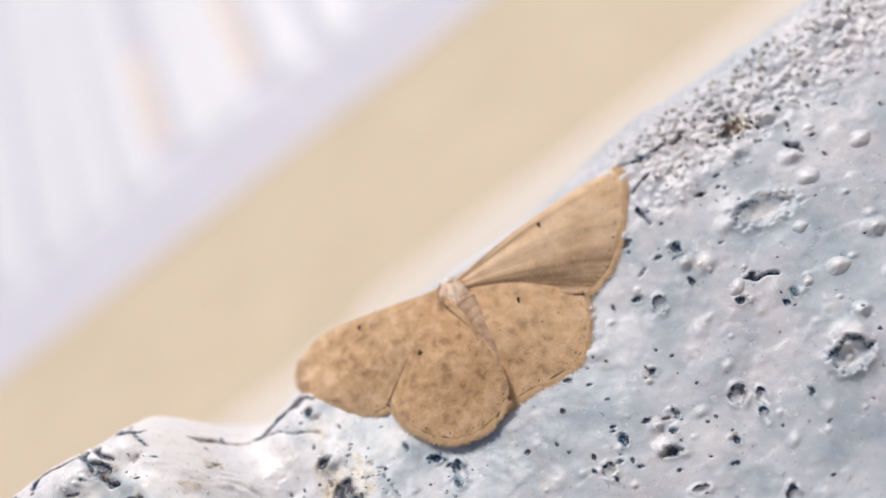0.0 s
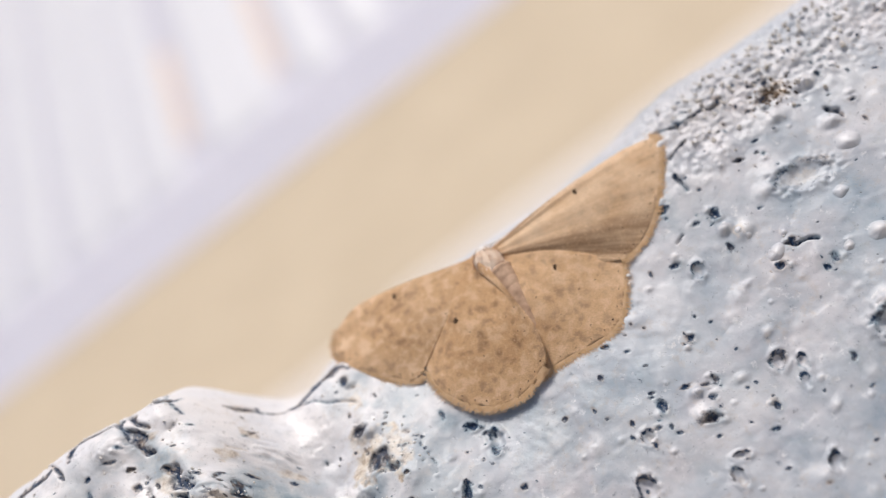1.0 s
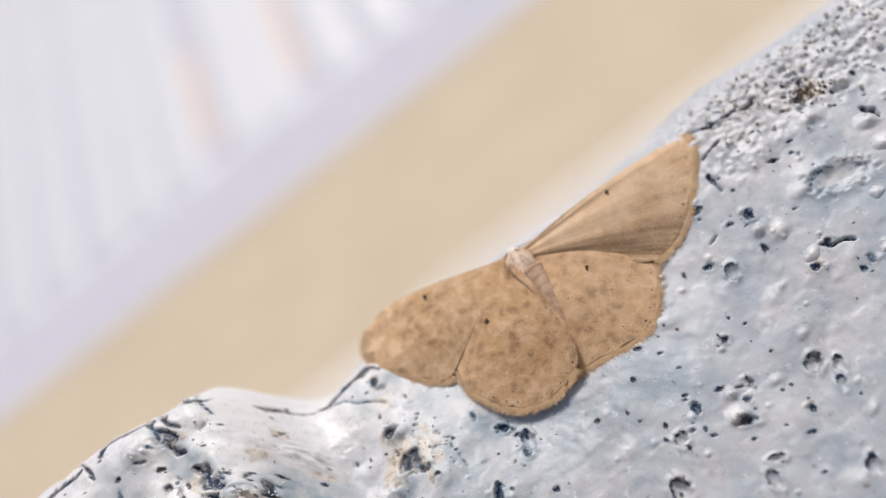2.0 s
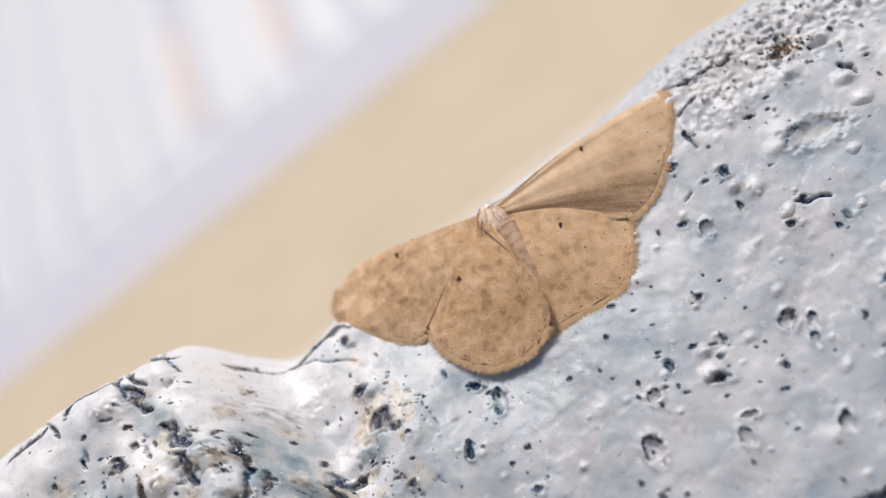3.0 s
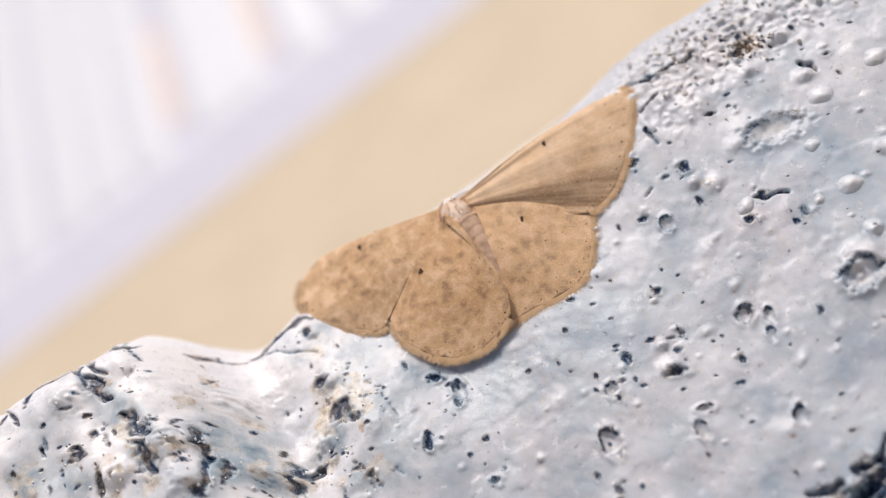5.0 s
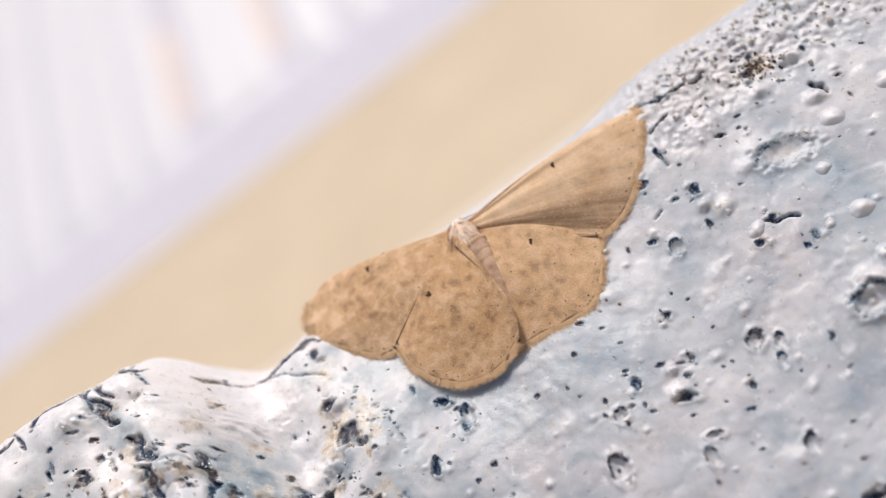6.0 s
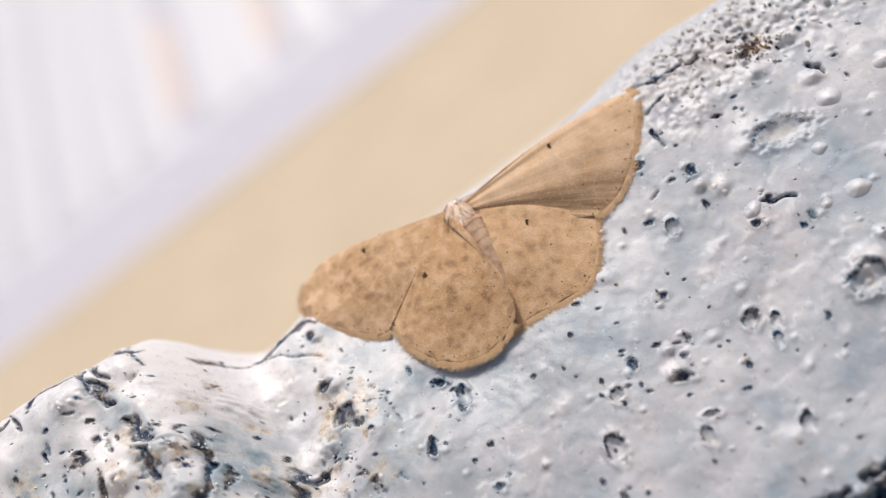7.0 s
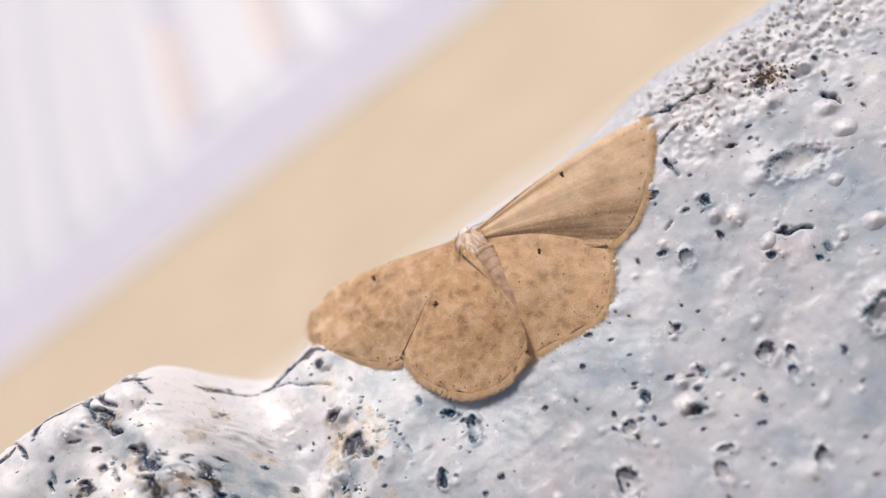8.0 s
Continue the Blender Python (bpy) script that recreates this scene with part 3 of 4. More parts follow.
PATCH = smooth(0.12, 0.62, rough_noise(U, S, 1.9, 71) + 0.45 * rough_noise(U, S, 0.8, 72) + 0.25 * rough_noise(U, S, 0.35, 73)) * FINE * (1 - LEFT)
HEIGHT += 0.03 * PATCH
# Raised patches painted paler, like lit ridges, most of all near the rim.
LIT_TOPS = np.maximum(LIT_TOPS, (0.15 + 0.35 * smooth(10, 4, S)) * PATCH)
CLOUD = 0.55 * smooth(-0.1, 0.5, rough_noise(U, S, 2.3, 43) + 0.4 * rough_noise(U, S, 0.9, 44)) * smooth(0.5, 6, S) * LEFT
# Grey deepens down the face: the brighter light near the rim is painted in.
GRIME_SHADE = 0.92 * smooth(-14.5, -7, U + 1.5 * rough_noise(U, S, 3.0, 41)) * (0.8 + 0.2 * rough_noise(U, S, 2.0, 42)) * (0.58 + 0.42 * smooth(1, 11, S))
GRIME_SHADE = np.maximum(GRIME_SHADE, CLOUD) * (1 - 0.8 * LIT_TOPS)
# Cream tint painted on the top, copying its blur into the beige floor.
CREAM_TINT = 0.9 * smooth(-2.5, -14, S)


def parapet():
    w, n, nw, nn = base_surface(U, S)
    w, n = w + HEIGHT * nw, n + HEIGHT * nn
    place = np.stack([U, w, n], -1).reshape(-1, 3) * MM
    rows, cols = U.shape
    index = np.arange(rows * cols).reshape(rows, cols)
    quads = np.stack([index[:-1, :-1], index[:-1, 1:], index[1:, 1:], index[1:, :-1]], -1).reshape(-1, 4)
    data = bpy.data.meshes.new("wall_parapet")
    data.vertices.add(len(place))
    data.vertices.foreach_set("co", place.astype(np.float32).ravel())
    data.loops.add(quads.size)
    data.loops.foreach_set("vertex_index", quads.astype(np.int32).ravel())
    data.polygons.add(len(quads))
    data.polygons.foreach_set("loop_start", np.arange(0, quads.size, 4, dtype=np.int32))
    data.polygons.foreach_set("use_smooth", np.ones(len(quads), dtype=bool))
    for name, values in (("dirt", DIRT), ("stain", STAIN), ("grime_shade", GRIME_SHADE), ("haze", HAZE), ("cream_tint", CREAM_TINT)):
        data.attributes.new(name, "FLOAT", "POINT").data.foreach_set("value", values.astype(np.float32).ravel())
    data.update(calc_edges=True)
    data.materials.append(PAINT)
    ob = new("wall_parapet", data)
    ob.matrix_world = WALL
    return tagged(ob, "rough white-painted masonry parapet, cratered, blistered and dirt-specked", "wall", kind="structure")


wall = parapet()


def skin_at(u, s):
    """A place on the rough skin and its outward direction, in the wall's own millimetres."""
    w, n, nw, nn = (float(a[0]) for a in base_surface(np.array([u]), np.array([s])))
    i, j = np.searchsorted(U_LINE, u), np.searchsorted(S_LINE, s)
    fu = (u - U_LINE[i - 1]) / (U_LINE[i] - U_LINE[i - 1])
    fs = (s - S_LINE[j - 1]) / (S_LINE[j] - S_LINE[j - 1])
    h = HEIGHT[i - 1, j - 1] * (1 - fu) * (1 - fs) + HEIGHT[i, j - 1] * fu * (1 - fs) + HEIGHT[i - 1, j] * (1 - fu) * fs + HEIGHT[i, j] * fu * fs
    return Vector((u, w + h * nw, n + h * nn)), Vector((0, nw, nn))


def blister(u, s, r, h):
    """A soft blob of paint that swells from the wall and sags over its own foot."""
    rings, around, verts, faces, shade_amount = 15, 40, [], [], []
    out = skin_at(u, s)[1]
    middle = skin_at(u, s)[0]
    for i in range(rings):
        far = i / (rings - 1)
        for j in range(around):
            a = 2 * math.pi * j / around
            ragged = 1 + 0.22 * noise.noise(Vector((1.3 * math.cos(a) + u, 1.3 * math.sin(a) + s, 0.3)))
            du, ds = 1.2 * r * far * ragged * math.cos(a), r * far * ragged * math.sin(a)
            foot, _ = skin_at(u + du, s + ds)
            dome = (1 - far * far) ** 1.3 * (1 + 0.12 * noise.noise(Vector((du * 2.2 / r, ds * 2.2 / r, u))))
            foot = foot + out * (0.8 * h * dome - 0.03)
            foot = foot + out.cross(Vector((1, 0, 0))) * (-0.12 * r * dome)
            verts.append(foot * MM)
            # pale lit top, with shade painted in greyer towards the foot
            shade_amount.append(0.15 + 0.6 * far**2)
    for i in range(rings - 1):
        for j in range(around):
            a, b = i * around + j, i * around + (j + 1) % around
            faces.append((a, a + around, b + around, b))
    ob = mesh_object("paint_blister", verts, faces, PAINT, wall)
    ob.data.attributes.new("grime_shade", "FLOAT", "POINT").data.foreach_set("value", shade_amount)
    tagged(ob, "soft white paint blister")


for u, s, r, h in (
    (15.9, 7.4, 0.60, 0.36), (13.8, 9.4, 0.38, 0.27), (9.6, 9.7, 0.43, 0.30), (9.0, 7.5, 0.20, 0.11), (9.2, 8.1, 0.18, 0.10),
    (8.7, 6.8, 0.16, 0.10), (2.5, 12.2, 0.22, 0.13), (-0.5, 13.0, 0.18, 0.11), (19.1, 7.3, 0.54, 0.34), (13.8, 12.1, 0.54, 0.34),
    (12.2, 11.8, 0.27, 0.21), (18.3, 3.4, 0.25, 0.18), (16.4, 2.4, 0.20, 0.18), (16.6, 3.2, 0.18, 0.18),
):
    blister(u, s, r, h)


def near_dirt(chance):
    u, s, r = chance.choice(CRUMBLED)
    turn, off = chance.uniform(0, 6.3), r * (1.0 + abs(chance.gauss(0, 0.5)))
    return u + off * math.cos(turn), s + off * math.sin(turn), chance.choice((0.03, 0.04, 0.05, 0.07, 0.09))


def sand_grains():
    """Loose grit along the rim, crumbs of paint round the broken places and one brown clot."""
    chance = random.Random(9)
    for name, many, mat, spread, label in (
        ("sand_grains", 240, SAND, lambda: (chance.uniform(10.3, 25), abs(chance.gauss(0.2, 1.7)) - 0.4, chance.choice((0.05, 0.07, 0.09, 0.13, 0.17))), "pale loose sand grains along the painted wall rim"),
        ("paint_crumbs", 330, CHALK, lambda: near_dirt(chance), "small white crumbs of flaked masonry paint"),
        ("soil_clump", 120, SOIL, lambda: (chance.gauss(15.1, 0.5), chance.gauss(3.0, 0.35), chance.uniform(0.04, 0.11)), "small clot of brown soil grains stuck to the wall"),
    ):
        bm = bmesh.new()
        for _ in range(many):
            u, s, r = spread()
            if not (-29 < u < 25 and -4 < s < 25):
                continue
            place, out = skin_at(u, s)
            m = Matrix.Translation((place + out * 0.25 * r) * MM) @ Euler([chance.uniform(0, 6) for _ in "xyz"]).to_matrix().to_4x4()
            grain = bmesh.ops.create_icosphere(bm, subdivisions=1, radius=r * MM, matrix=m @ Matrix.Diagonal((1, chance.uniform(0.6, 1), chance.uniform(0.5, 0.9), 1)))
            for v in grain["verts"]:
                v.co += Vector([chance.uniform(-0.2, 0.2) * r * MM for _ in "xyz"])
        ob = part(name, bm, mat, shade=False)
        ob.matrix_world = WALL
        tagged(ob, label, "grit", kind="stuff")


sand_grains()


# ---- the moth
FACE = Matrix(((1, 0, 0), (0, 0.482, -0.876), (0, 0.876, 0.482))).to_4x4()
FACE.translation = (Vector((-1.5, 0, 0)) + Vector((0, -0.876, 0.482)) * 0.42) * MM
MOTH = WALL @ FACE


def curve_through(points, steps):
    """A smooth line through the points."""
    pts = [np.array(p, float) for p in points]
    pts = [2 * pts[0] - pts[1], *pts, 2 * pts[-1] - pts[-2]]
    out = []
    for a, b, c, d in zip(pts, pts[1:], pts[2:], pts[3:]):
        for k in np.arange(steps) / steps:
            out.append(0.5 * (2 * b + (c - a) * k + (2 * a - 5 * b + 4 * c - d) * k * k + (3 * b - a - 3 * c + d) * k**3))
    return np.array(out + [pts[-2]])


ARCH = 0.32
FACE_BACK = FACE.inverted()


def skin_under(x, y):
    """How high the wall's skin stands under a place of the moth's plane."""
    u, s, z = x - 1.5, -y, 0.0
    for _ in range(6):
        place = FACE_BACK @ (skin_at(u, s)[0] * MM) / MM
        s += 0.9 * (place.y - y)
        z = place.z
    return z


def wing(name, outline, slope, lift, mat, moth, label, seed, scallop, curl=0.0, gap=0.07, pleat_light=1.0, fold=0.0, margin=(0.36, 0.81)):
    """A thin wing fanned out from its hinge (0, 0): arched, with pleats along its veins, its fringed edge lying on the
    wall.
    """
    rim = curve_through(outline, 18)
    rng = random.Random(seed)
    many, rings = len(rim), 36

    def bare(x, y, r, turn):
        z = slope[0] * x + slope[1] * y + lift + ARCH * math.sin(math.pi * r) * math.sin(math.pi * turn) - 0.12 * r**4
        z += pleat_light * 0.045 * math.sin(turn * math.pi * 13) * math.sin(math.pi * min(1, r * 1.02)) ** 0.7
        z += curl * float(smooth(0.66, 0.84, turn)) * r
        return z - fold * math.exp(-(((turn - 0.80) / 0.10) ** 2)) * math.sin(math.pi * r * 0.8)

    sink = np.zeros(many)
    for k in range(many):
        turn, (x, y) = k / (many - 1), rim[k]
        level, ground = bare(x, y, 1.0, turn), skin_under(x, y) + gap
        if margin[0] - 0.08 < turn < margin[1] and ground > level - 0.9:
            sink[k] = min(0.5, max(-0.36 if fold or pleat_light > 0.4 else -0.22, ground - level))
    sink = np.convolve(np.pad(sink, 20, mode="edge"), np.ones(41) / 41, mode="valid")

    def height(k, r):
        x, y = rim[k] * r
        return bare(x, y, r, k / (many - 1)) + sink[k] * float(smooth(0.45, 1.0, r))

    verts, out, around = [], [], []
    for layer in (0, 1):
        for r in np.linspace(0.02, 1, rings):
            for k, (x, y) in enumerate(rim):
                turn = k / (many - 1)
                edge = 1 + (r**6) * (0.006 * math.sin(turn * math.pi * scallop) + rng.uniform(-0.006, 0.006))
                verts.append((x * r * edge * MM, y * r * edge * MM, (height(k, r) - 0.05 * layer * (1 - 0.6 * r)) * MM))
                out.append(r)
                around.append(turn)
    faces, half = [], many * rings
    for i in range(rings - 1):
        for k in range(many - 1):
            a = i * many + k
            faces.append((a, a + 1, a + many + 1, a + many))
            faces.append((half + a, half + a + many, half + a + many + 1, half + a + 1))
    last = (rings - 1) * many
    for k in range(many - 1):
        faces.append((last + k, last + k + 1, half + last + k + 1, half + last + k))
    for i in range(rings - 1):
        for k in (0, many - 1):
            a = i * many + k
            faces.append((a, a + many, half + a + many, half + a))
    ob = mesh_object(name, verts, faces, mat, moth)
    ob.data.attributes.new("out", "FLOAT", "POINT").data.foreach_set("value", out)
    ob.data.attributes.new("turn", "FLOAT", "POINT").data.foreach_set("value", around)
    # Scales pleats, and the raking sun painted in as streaks, paleness and fold shade.
    ob.data.attributes.new("pleat_light", "FLOAT", "POINT").data.foreach_set("value", [pleat_light] * len(out))
    dots(ob, rim, height, rng, margin)
    fringe(ob, rim, height, rng, margin)
    return tagged(ob, label)


def fringe(ob, rim, height, rng, margin):
    """The pale hair scales along the outer edge, splayed and uneven."""
    bm = bmesh.new()
    many = len(rim)
    for _ in range(1900):
        at = rng.uniform(*margin) * (many - 2)
        k = int(at)
        p = rim[k] + (rim[k + 1] - rim[k]) * (at - k)
        run = rim[k + 1] - rim[k]
        run = run / max(1e-6, float(np.hypot(*run)))
        away = np.array((-run[1], run[0]))
        if away.dot(p) < 0:
            away = -away
        away = away + run * rng.gauss(0, 0.35)
        z = height(k, 1.0)
        long, wide = min(0.38, 0.07 + abs(rng.gauss(0, 0.13))), rng.uniform(0.008, 0.015)
        root, tip = p * 0.988, p + away * long
        bm.faces.new([bm.verts.new(Vector(q) * MM) for q in ((*(root - run * wide), height(k, 0.988) + 0.008), (*(root + run * wide), height(k, 0.988) + 0.008), (*(tip + run * 0.5 * wide), z - 0.02), (*(tip - run * 0.5 * wide), z - 0.02))])
    part("fringe", bm, FRINGE, ob, "pale hair-like fringe")


def fleck(bm, x, y, z, rx, ry, turn):
    bmesh.ops.create_icosphere(bm, subdivisions=2, radius=1.0, matrix=pose(x * MM, y * MM, z * MM, 0, 0, turn) @ Matrix.Diagonal((rx * MM, ry * MM, 0.03 * MM, 1)))


def dots(ob, rim, height, rng, margin):
    """The row of dark dots along the outer edge."""
    bm = bmesh.new()
    many = len(rim)
    for k in range(int(many * (margin[0] + 0.02)), int(many * margin[1]), 12):
        x, y = rim[k] * 0.955
        fleck(bm, x, y, height(k, 0.955) + 0.015, rng.uniform(0.025, 0.05), rng.uniform(0.02, 0.035), rng.uniform(0, 180))
    for _ in range(9):
        k, r = rng.randrange(int(many * 0.2), int(many * 0.9)), rng.uniform(0.45, 0.9)
        x, y = rim[k] * r
        fleck(bm, x, y, height(k, r) + 0.012, rng.uniform(0.02, 0.04), rng.uniform(0.02, 0.03), 0)
    part("margin_dots", bm, SPOT, ob)


def discal_spot(ob, x, y, turn):
    bm = bmesh.new()
    z = max(v.co.z for v in ob.data.vertices if math.hypot(v.co.x - x * MM, v.co.y - y * MM) < 0.25 * MM) / MM + 0.01
    fleck(bm, x, y, z, 0.15, 0.06, turn)
    fleck(bm, x + 0.06, y + 0.08, z, 0.07, 0.09, turn)
    part("discal_spot", bm, SPOT, ob)


def fur(bm, m, rx, ry, rz, many, long, rng):
    """Short flat-lying hairs swept back over a rounded body."""
    for _ in range(many):
        d = Vector([rng.gauss(0, 1) for _ in "xyz"]).normalized()
        d.z = abs(d.z)
        root = Vector((d.x * rx, d.y * ry, d.z * rz)) * 0.97
        back = (Vector((0.3 * d.x, -1.0, 0.0)) + 0.55 * d + 0.35 * Vector([rng.uniform(-1, 1) for _ in "xyz"])).normalized()
        side = back.cross(d).normalized() * 0.03
        tip = root + back * long * rng.uniform(0.6, 1.2) + 0.05 * d
        bm.faces.new([bm.verts.new(m @ (p * MM)) for p in (root - side, root + side, tip)])


def ball(bm, m, rx, ry, rz, fuzz, rng):
    made = bmesh.ops.create_icosphere(bm, subdivisions=4, radius=1.0)["verts"]
    for v in made:
        k = 1 + fuzz * (noise.noise(v.co * 6) + rng.uniform(-0.5, 0.5))
        v.co = m @ Vector((v.co.x * rx * MM * k, v.co.y * ry * MM * k, v.co.z * rz * MM * k))


def moth_thing():
    moth = new("moth")
    tagged(moth, "sandy-brown moth with dark-dotted wings spread flat on the wall rim", "moth")
    rng = random.Random(3)
    bm = bmesh.new()
    ball(bm, pose(0.22 * MM, 0.22 * MM, 0.12 * MM), 0.42, 0.34, 0.30, 0.03, rng)
    fur(bm, pose(0.22 * MM, 0.22 * MM, 0.10 * MM), 0.46, 0.38, 0.32, 140, 0.30, rng)
    part("head", bm, COLLAR, moth, "cream furry head")
    bm = bmesh.new()
    ball(bm, pose(0.16 * MM, -0.50 * MM, 0.18 * MM, 0, 0, -6), 0.78, 0.90, 0.46, 0.03, rng)
    fur(bm, pose(0.16 * MM, -0.50 * MM, 0.18 * MM, 0, 0, -6), 0.80, 0.92, 0.47, 190, 0.5, rng)
    part("thorax", bm, FUR, moth, "pinkish-tan furry thorax")
    # ringed, tapering abdomen
    rings, around, verts, faces = 96, 36, [], []
    for i in range(rings):
        k = i / (rings - 1)
        ring = (k * 7.5) % 1.0
        r = (0.70 * (1 - k) ** 0.5 + 0.10) * min(1, 0.5 + k * 5) * (0.95 + 0.07 * ring**0.6 * (1 - ring**7))
        if i == rings - 1:
            r = 0.02
        x, y, z = 0.12 - 0.70 * k, -0.9 - 3.9 * k, 0.16 - 0.10 * k
        for j in range(around):
            a = 2 * math.pi * j / around
            q = r * (1 + rng.uniform(-0.025, 0.025))
            verts.append(((x + q * math.cos(a)) * MM, (y + 0.02 * r) * MM, (z + 0.75 * q * math.sin(a)) * MM))
    for i in range(rings - 1):
        for j in range(around):
            a, b = i * around + j, i * around + (j + 1) % around
            faces.append((a, b, b + around, a + around))
    abdomen = tagged(mesh_object("abdomen", verts, faces, BELLY, moth), "ringed pinkish-brown abdomen")
    for side in (1, -1):
        bm = bmesh.new()
        line = curve_through([(0.5, 0.6), (1.6, 0.35), (3.0, 0.2), (4.2, -0.15)] if side > 0 else [(0.1, 0.6), (-0.9, 0.6), (-2.2, 1.2), (-3.4, 1.6)], 10)
        for a, b in zip(line, line[1:]):
            mid, run = (a + b) / 2, b - a
            tube = pose(mid[0] * MM, mid[1] * MM, (-0.12 if side > 0 else -0.12 + 0.13 * mid[0]) * MM, 0, 0, math.degrees(math.atan2(run[1], run[0]))) @ pose(0, 0, 0, 0, 90, 0)
            bmesh.ops.create_cone(bm, segments=6, radius1=0.045 * MM, radius2=0.04 * MM, depth=1.15 * float(np.hypot(*run)) * MM, matrix=tube)
        part("antenna", bm, COLLAR, moth, "thin cream antenna")
    return moth, abdomen


moth, abdomen = moth_thing()
RIGHT_FORE = [(0.3, 0.35), (1.4, 0.28), (3.61, 0.42), (5.85, 0.40), (7.92, 0.36), (9.54, 0.18), (10.68, -0.21), (10.67, -0.86), (9.92, -1.91), (8.97, -2.96), (8.16, -3.69), (7.05, -4.33), (6.04, -4.53), (5.32, -4.49), (3.56, -3.27), (1.96, -1.67), (0.2, -0.4)]
RIGHT_HIND = [(0.4, -0.1), (2.95, -1.17), (5.07, -3.04), (5.44, -4.37), (4.79, -5.59), (3.84, -6.7), (2.92, -7.25), (1.75, -7.27), (0.43, -7.02), (-0.79, -6.86), (-1.45, -6.76), (-1.06, -5.6), (-0.8, -3.53), (-0.53, -1.4), (-0.1, -0.4)]
LEFT_FORE = [(-0.2, 0.5), (-0.66, 0.59), (-2.43, 1.36), (-4.23, 2.18), (-5.84, 2.86), (-7.25, 3.0), (-8.36, 2.5), (-8.85, 1.72), (-8.82, 0.75), (-8.34, -0.2), (-7.55, -1.37), (-6.81, -2.28), (-6.08, -2.84), (-5.6, -2.68), (-4.2, -2.1), (-1.98, -1.11), (-0.2, -0.3)]
LEFT_HIND = [(-0.3, 0.0), (-2.87, -0.55), (-4.97, -1.72), (-5.52, -3.1), (-5.56, -4.18), (-5.13, -5.31), (-4.5, -6.14), (-3.84, -6.68), (-2.9, -7.05), (-2.05, -7.06), (-1.25, -6.82), (-0.45, -6.37), (0.0, -4.9), (-0.08, -3.46), (-0.30, -1.92), (-0.48, -0.63)]
wing_rf = wing("forewing", RIGHT_FORE, (0.0, 0.0), 0.10, FOREWING, moth, "sandy forewing with faint wavy cross-lines", 1, 23, pleat_light=1.0, fold=0.26)
wing_rh = wing("hindwing", RIGHT_HIND, (0.0, 0.0), 0.06, HINDWING, moth, "sandy hindwing with a scalloped dotted edge", 2, 23, pleat_light=0.45, margin=(0.19, 0.72))
wing_lf = wing("forewing", LEFT_FORE, (0.16, -0.13), 0.29, FOREWING, moth, "sandy forewing with faint wavy cross-lines", 3, 23, pleat_light=0.2)
wing_lh = wing("hindwing", LEFT_HIND, (0.125, 0.0), 0.42, HINDWING, moth, "sandy hindwing with a scalloped dotted edge", 4, 23, 0.42, gap=0.3, pleat_light=0.25, margin=(0.19, 0.70))

discal_spot(wing_rf, 5.75, -0.32, 100)
discal_spot(wing_rh, 2.55, -2.95, 70)
discal_spot(wing_lf, -4.66, 1.55, 110)
discal_spot(wing_lh, -2.9, -2.0, 160)


# ---- behind: a beige floor, a lilac-white edge board and white slats beyond it
def spot(x, y, z):
    """A place in the world from centimetres right, ahead and up of the first camera."""
    return HOME @ (Vector((x, y, z)) * CM)


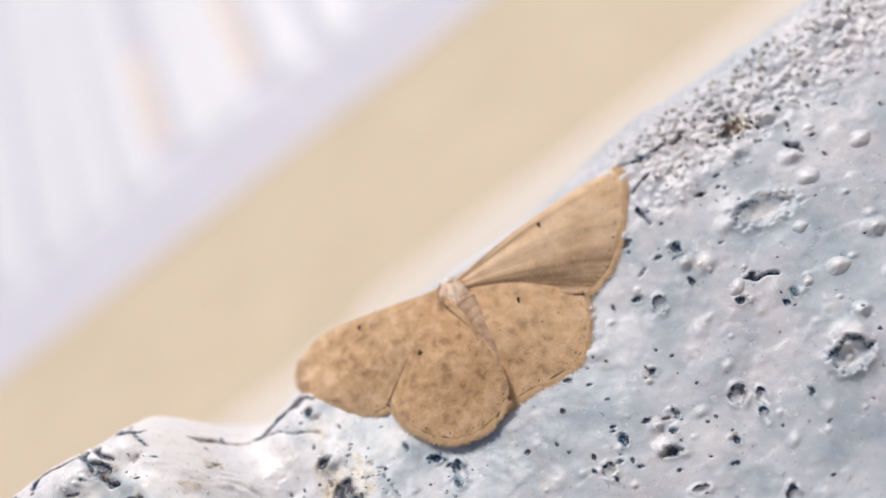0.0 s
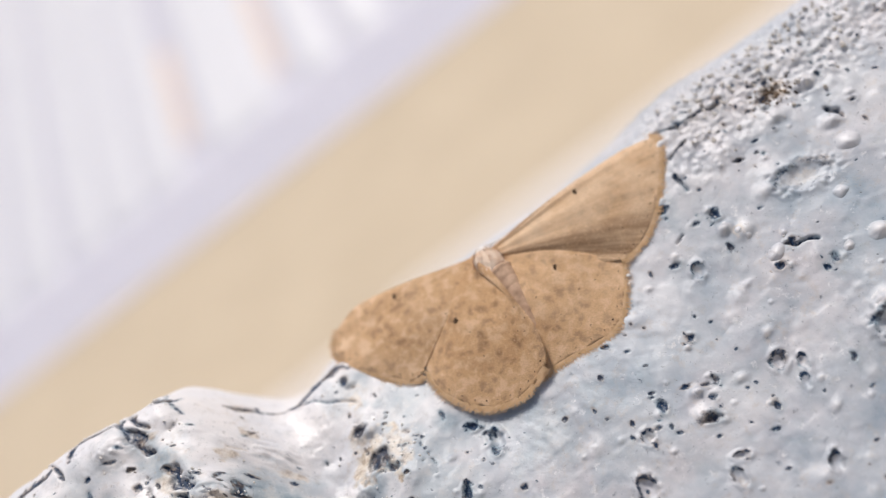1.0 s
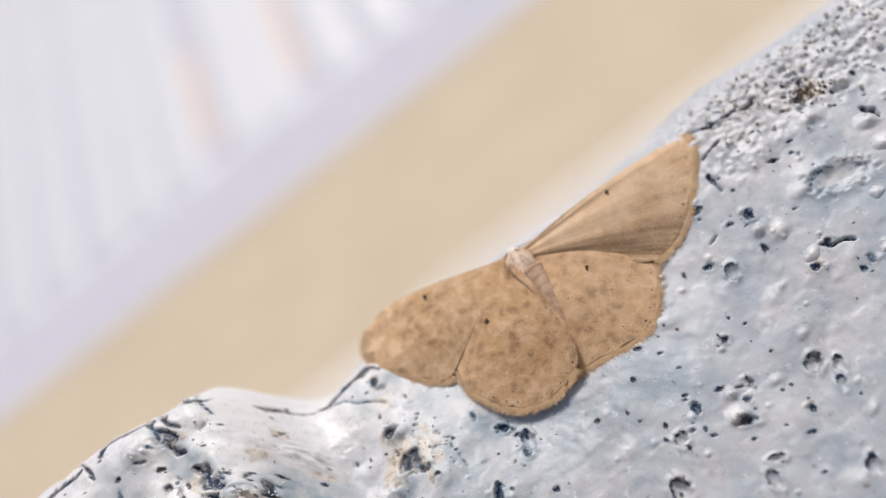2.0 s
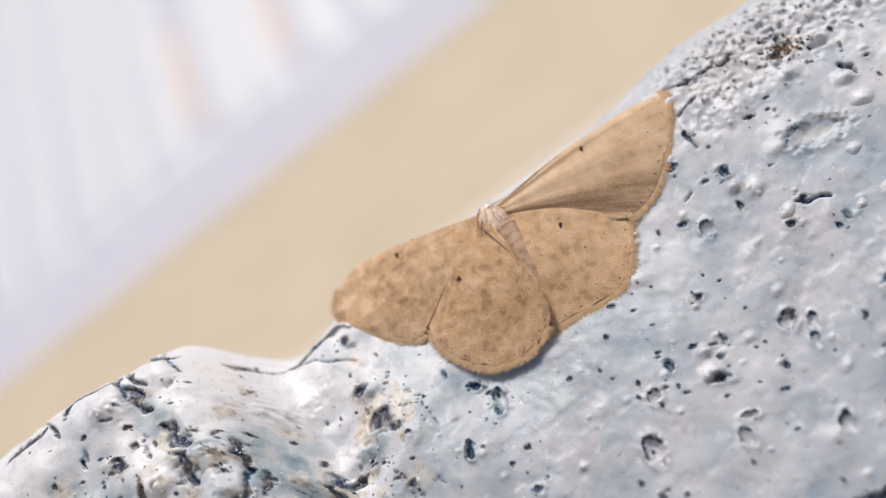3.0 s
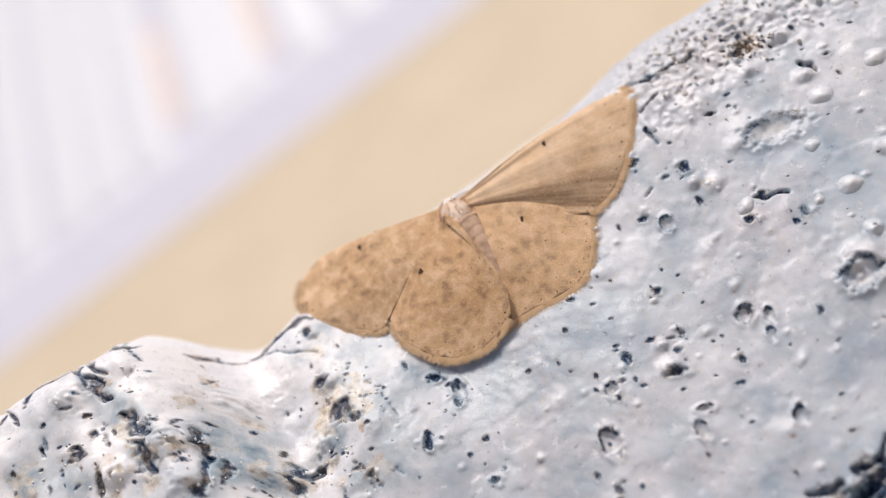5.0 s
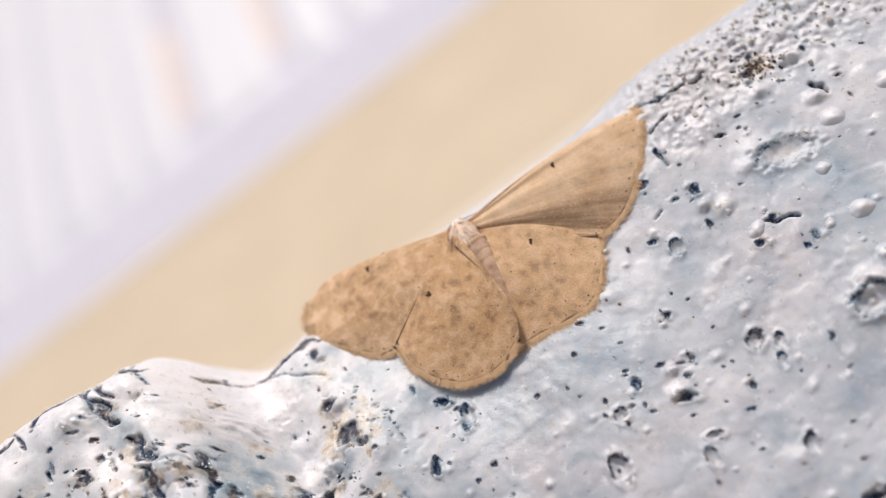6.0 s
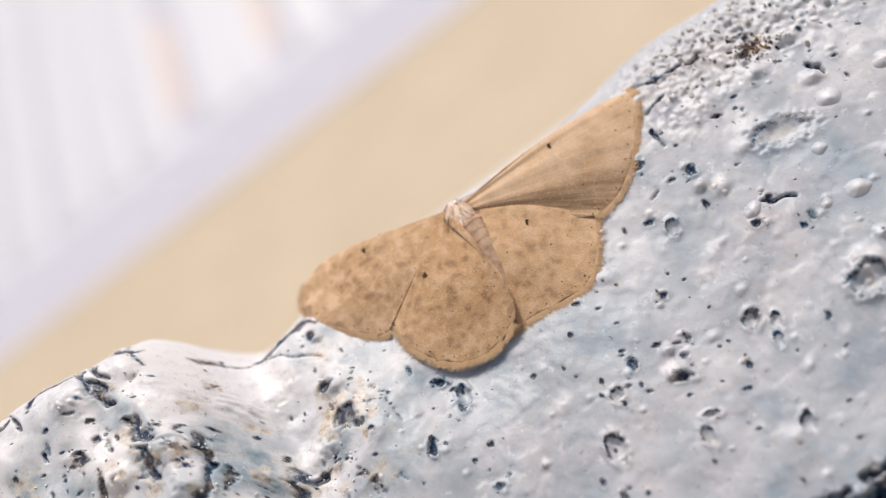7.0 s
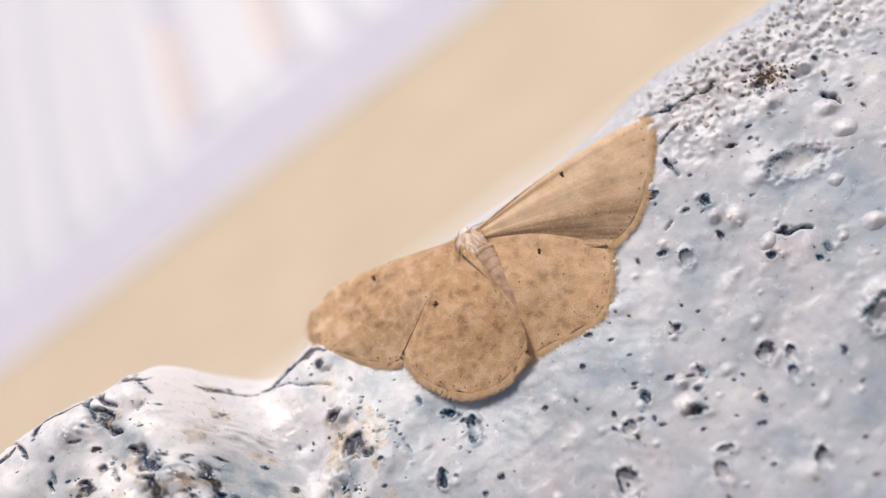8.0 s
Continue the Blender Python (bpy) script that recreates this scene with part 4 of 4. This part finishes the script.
def slatted_panel():
    """White slats that rise from a lilac-white edge board on the floor and lean on the wall behind."""
    low, high = spot(-31.3, 80, -9.83), spot(0.56, 80, 15.49)
    heading = math.degrees(math.atan2(high.y - low.y, high.x - low.x))
    origin = pose(low.x, low.y, 0, 0, 0, heading)
    panel = new("slatted_panel")
    tagged(panel, "white slatted panel with a lilac-white edge board on the floor", "slatted panel")
    bm = bmesh.new()
    box(bm, origin @ pose(0.2, 0.032, 0.0008), 2.0, 0.064, 0.0016, 0.0006)
    part("edge_board", bm, LILAC, panel, "lilac-white painted edge board", shade=False)
    bm = bmesh.new()
    box(bm, origin @ pose(0.2, 0.109, 0.0025), 2.0, 0.090, 0.0050, 0.002)
    part("bearer", bm, LILAC, panel, shade=False)
    run = (high - low).normalized()
    foot_line = origin @ Vector((0.285, 0.105, 0.016))
    away = (HOME.to_3x3() @ Vector((-0.40, 0.45, 0.85))).normalized()
    away = (away + 0.5 * (foot_line - HOME.translation).normalized()).normalized()
    upward = run.cross(away).normalized()
    lie = Matrix((away.cross(upward), away, upward)).transposed().to_4x4()
    stations = [0.320, 0.263, 0.233, 0.175, 0.137, 0.101, 0.056]
    stations += [0.056 - 0.042 * k for k in range(1, 18)] + [0.320 + 0.045 * k for k in range(1, 16)]
    data = None
    for d in stations:
        foot = origin @ Vector((d - 0.018, 0.136, 0.0058))
        if data is None:
            bm = bmesh.new()
            box(bm, pose(0, 0.32, -0.001), 0.031, 0.64, 0.005, 0.002)
            slat = part("slat", bm, WHITE, panel)
            data = slat.data
        else:
            slat = new("slat", data)
            slat.parent = panel
        slat.matrix_world = Matrix.Translation(foot) @ lie
    # Backing board added under the slats to brighten the gaps between them.
    bm = bmesh.new()
    box(bm, pose(0, 0.31, -0.0030), 1.7, 0.68, 0.002, 0.0005)
    back = part("added_backing", bm, LILAC, panel, shade=False)
    back.matrix_world = Matrix.Translation(origin @ Vector((0.2, 0.134, 0.0056))) @ lie
    # Peach strips added in two gaps, for the colour seen between the slats.
    for d in (0.205, 0.292):
        bm = bmesh.new()
        box(bm, pose(0, 0.085, 0.0012), 0.015, 0.13, 0.005, 0.002)
        slat = part("slat", bm, PEACH, panel, "peach strip added in the gap between slats")
        slat.matrix_world = Matrix.Translation(origin @ Vector((d - 0.021, 0.150, 0.0060))) @ lie
    bm = bmesh.new()
    box(bm, origin @ pose(0.2, 0.82, 0.22), 2.4, 0.10, 0.44, 0.004)
    tagged(part("wall_back", bm, PINK, shade=False), "plain low pinkish-beige plastered wall behind the slats", "wall", kind="structure")


def floor():
    bm = bmesh.new()
    bmesh.ops.create_grid(bm, x_segments=60, y_segments=60, size=300.0)
    tagged(part("ground", bm, BEIGE, shade=False), "smooth beige screeded floor, out of focus", "floor", kind="structure")


slatted_panel()
floor()


# ---- what moves: the moth shuffles its wings once
def motions():
    walk(moth, [(0.0, MOTH), (6.1, MOTH), (6.3, MOTH), (6.5, MOTH), (6.7, MOTH), (8.0, MOTH)])

    def flap(ob, rows):
        walk(ob, [(t, pose(x * MM, y * MM, z * MM, rx, ry, rz)) for t, x, y, z, rx, ry, rz in rows])

    rest = (0, 0, 0, 0, 0, 0)
    tucked = (0.10, 0, 0, 0, 0, 6)
    flap(abdomen, [(0.0, *tucked), (6.0, *tucked), (6.1, *tucked), (6.2, 0.05, 0, 0.05, 0, 0, 3), (6.3, 0, 0, 0.1, 0, 0, -4), (6.4, 0, 0, 0.1, 0, 0, -6), (6.5, 0, 0, 0.1, 0, 0, -6), (6.6, 0.05, 0, 0.05, 0, 0, 2), (6.7, *tucked), (8.0, *tucked)])
    flap(wing_rf, [(0.0, *rest), (6.0, *rest), (6.1, *rest), (6.2, 0, 0, 0.2, 0, -8, 3), (6.3, 0, 0, 0.3, -3, -12, -6), (6.4, 0, 0, 0.35, -8, -8, -33), (6.5, 0, 0, 0.35, -8, -7, -35), (6.6, 0, 0, 0.2, 0, -6, -13), (6.7, *rest), (8.0, *rest)])
    flap(wing_rh, [(0.0, *rest), (6.0, *rest), (6.1, *rest), (6.2, 0, 0, 0.1, 0, -4, 0), (6.3, 0, 0, 0.1, -1, -9, -3), (6.4, 0, 0, -0.05, -6, -8, 3), (6.5, 0, 0, -0.05, -6, -8, 3), (6.6, 0, 0, 0, -2, -4, 0), (6.7, *rest), (8.0, *rest)])
    flap(wing_lf, [(0.0, *rest), (6.0, *rest), (6.1, 0, 0, 0, 0, 1, 1), (6.2, 0, 0, 0.2, 0, 16, 14), (6.3, 0, 0, 0.3, 0, 21, 29), (6.4, -0.4, -0.3, 0.4, 0, 23, 37), (6.5, -0.5, -0.4, 0.4, 0, 23, 33), (6.6, 0, 0, 0.2, 0, 12, -6), (6.7, *rest), (8.0, *rest)])
    flap(wing_lh, [(0.0, *rest), (6.0, *rest), (6.1, 0, 0, 0, 0, 1, 1), (6.2, 0, 0, 0.1, 0, 17, -5), (6.3, 0, 0, 0.1, 0, 17, -23), (6.4, 0.35, 0.2, -0.1, -2, 8, -18), (6.5, 0.3, 0.2, -0.1, -2, 8, -20), (6.6, 0, 0, 0.1, 0, 11, -8), (6.7, *rest), (8.0, *rest)])


motions()
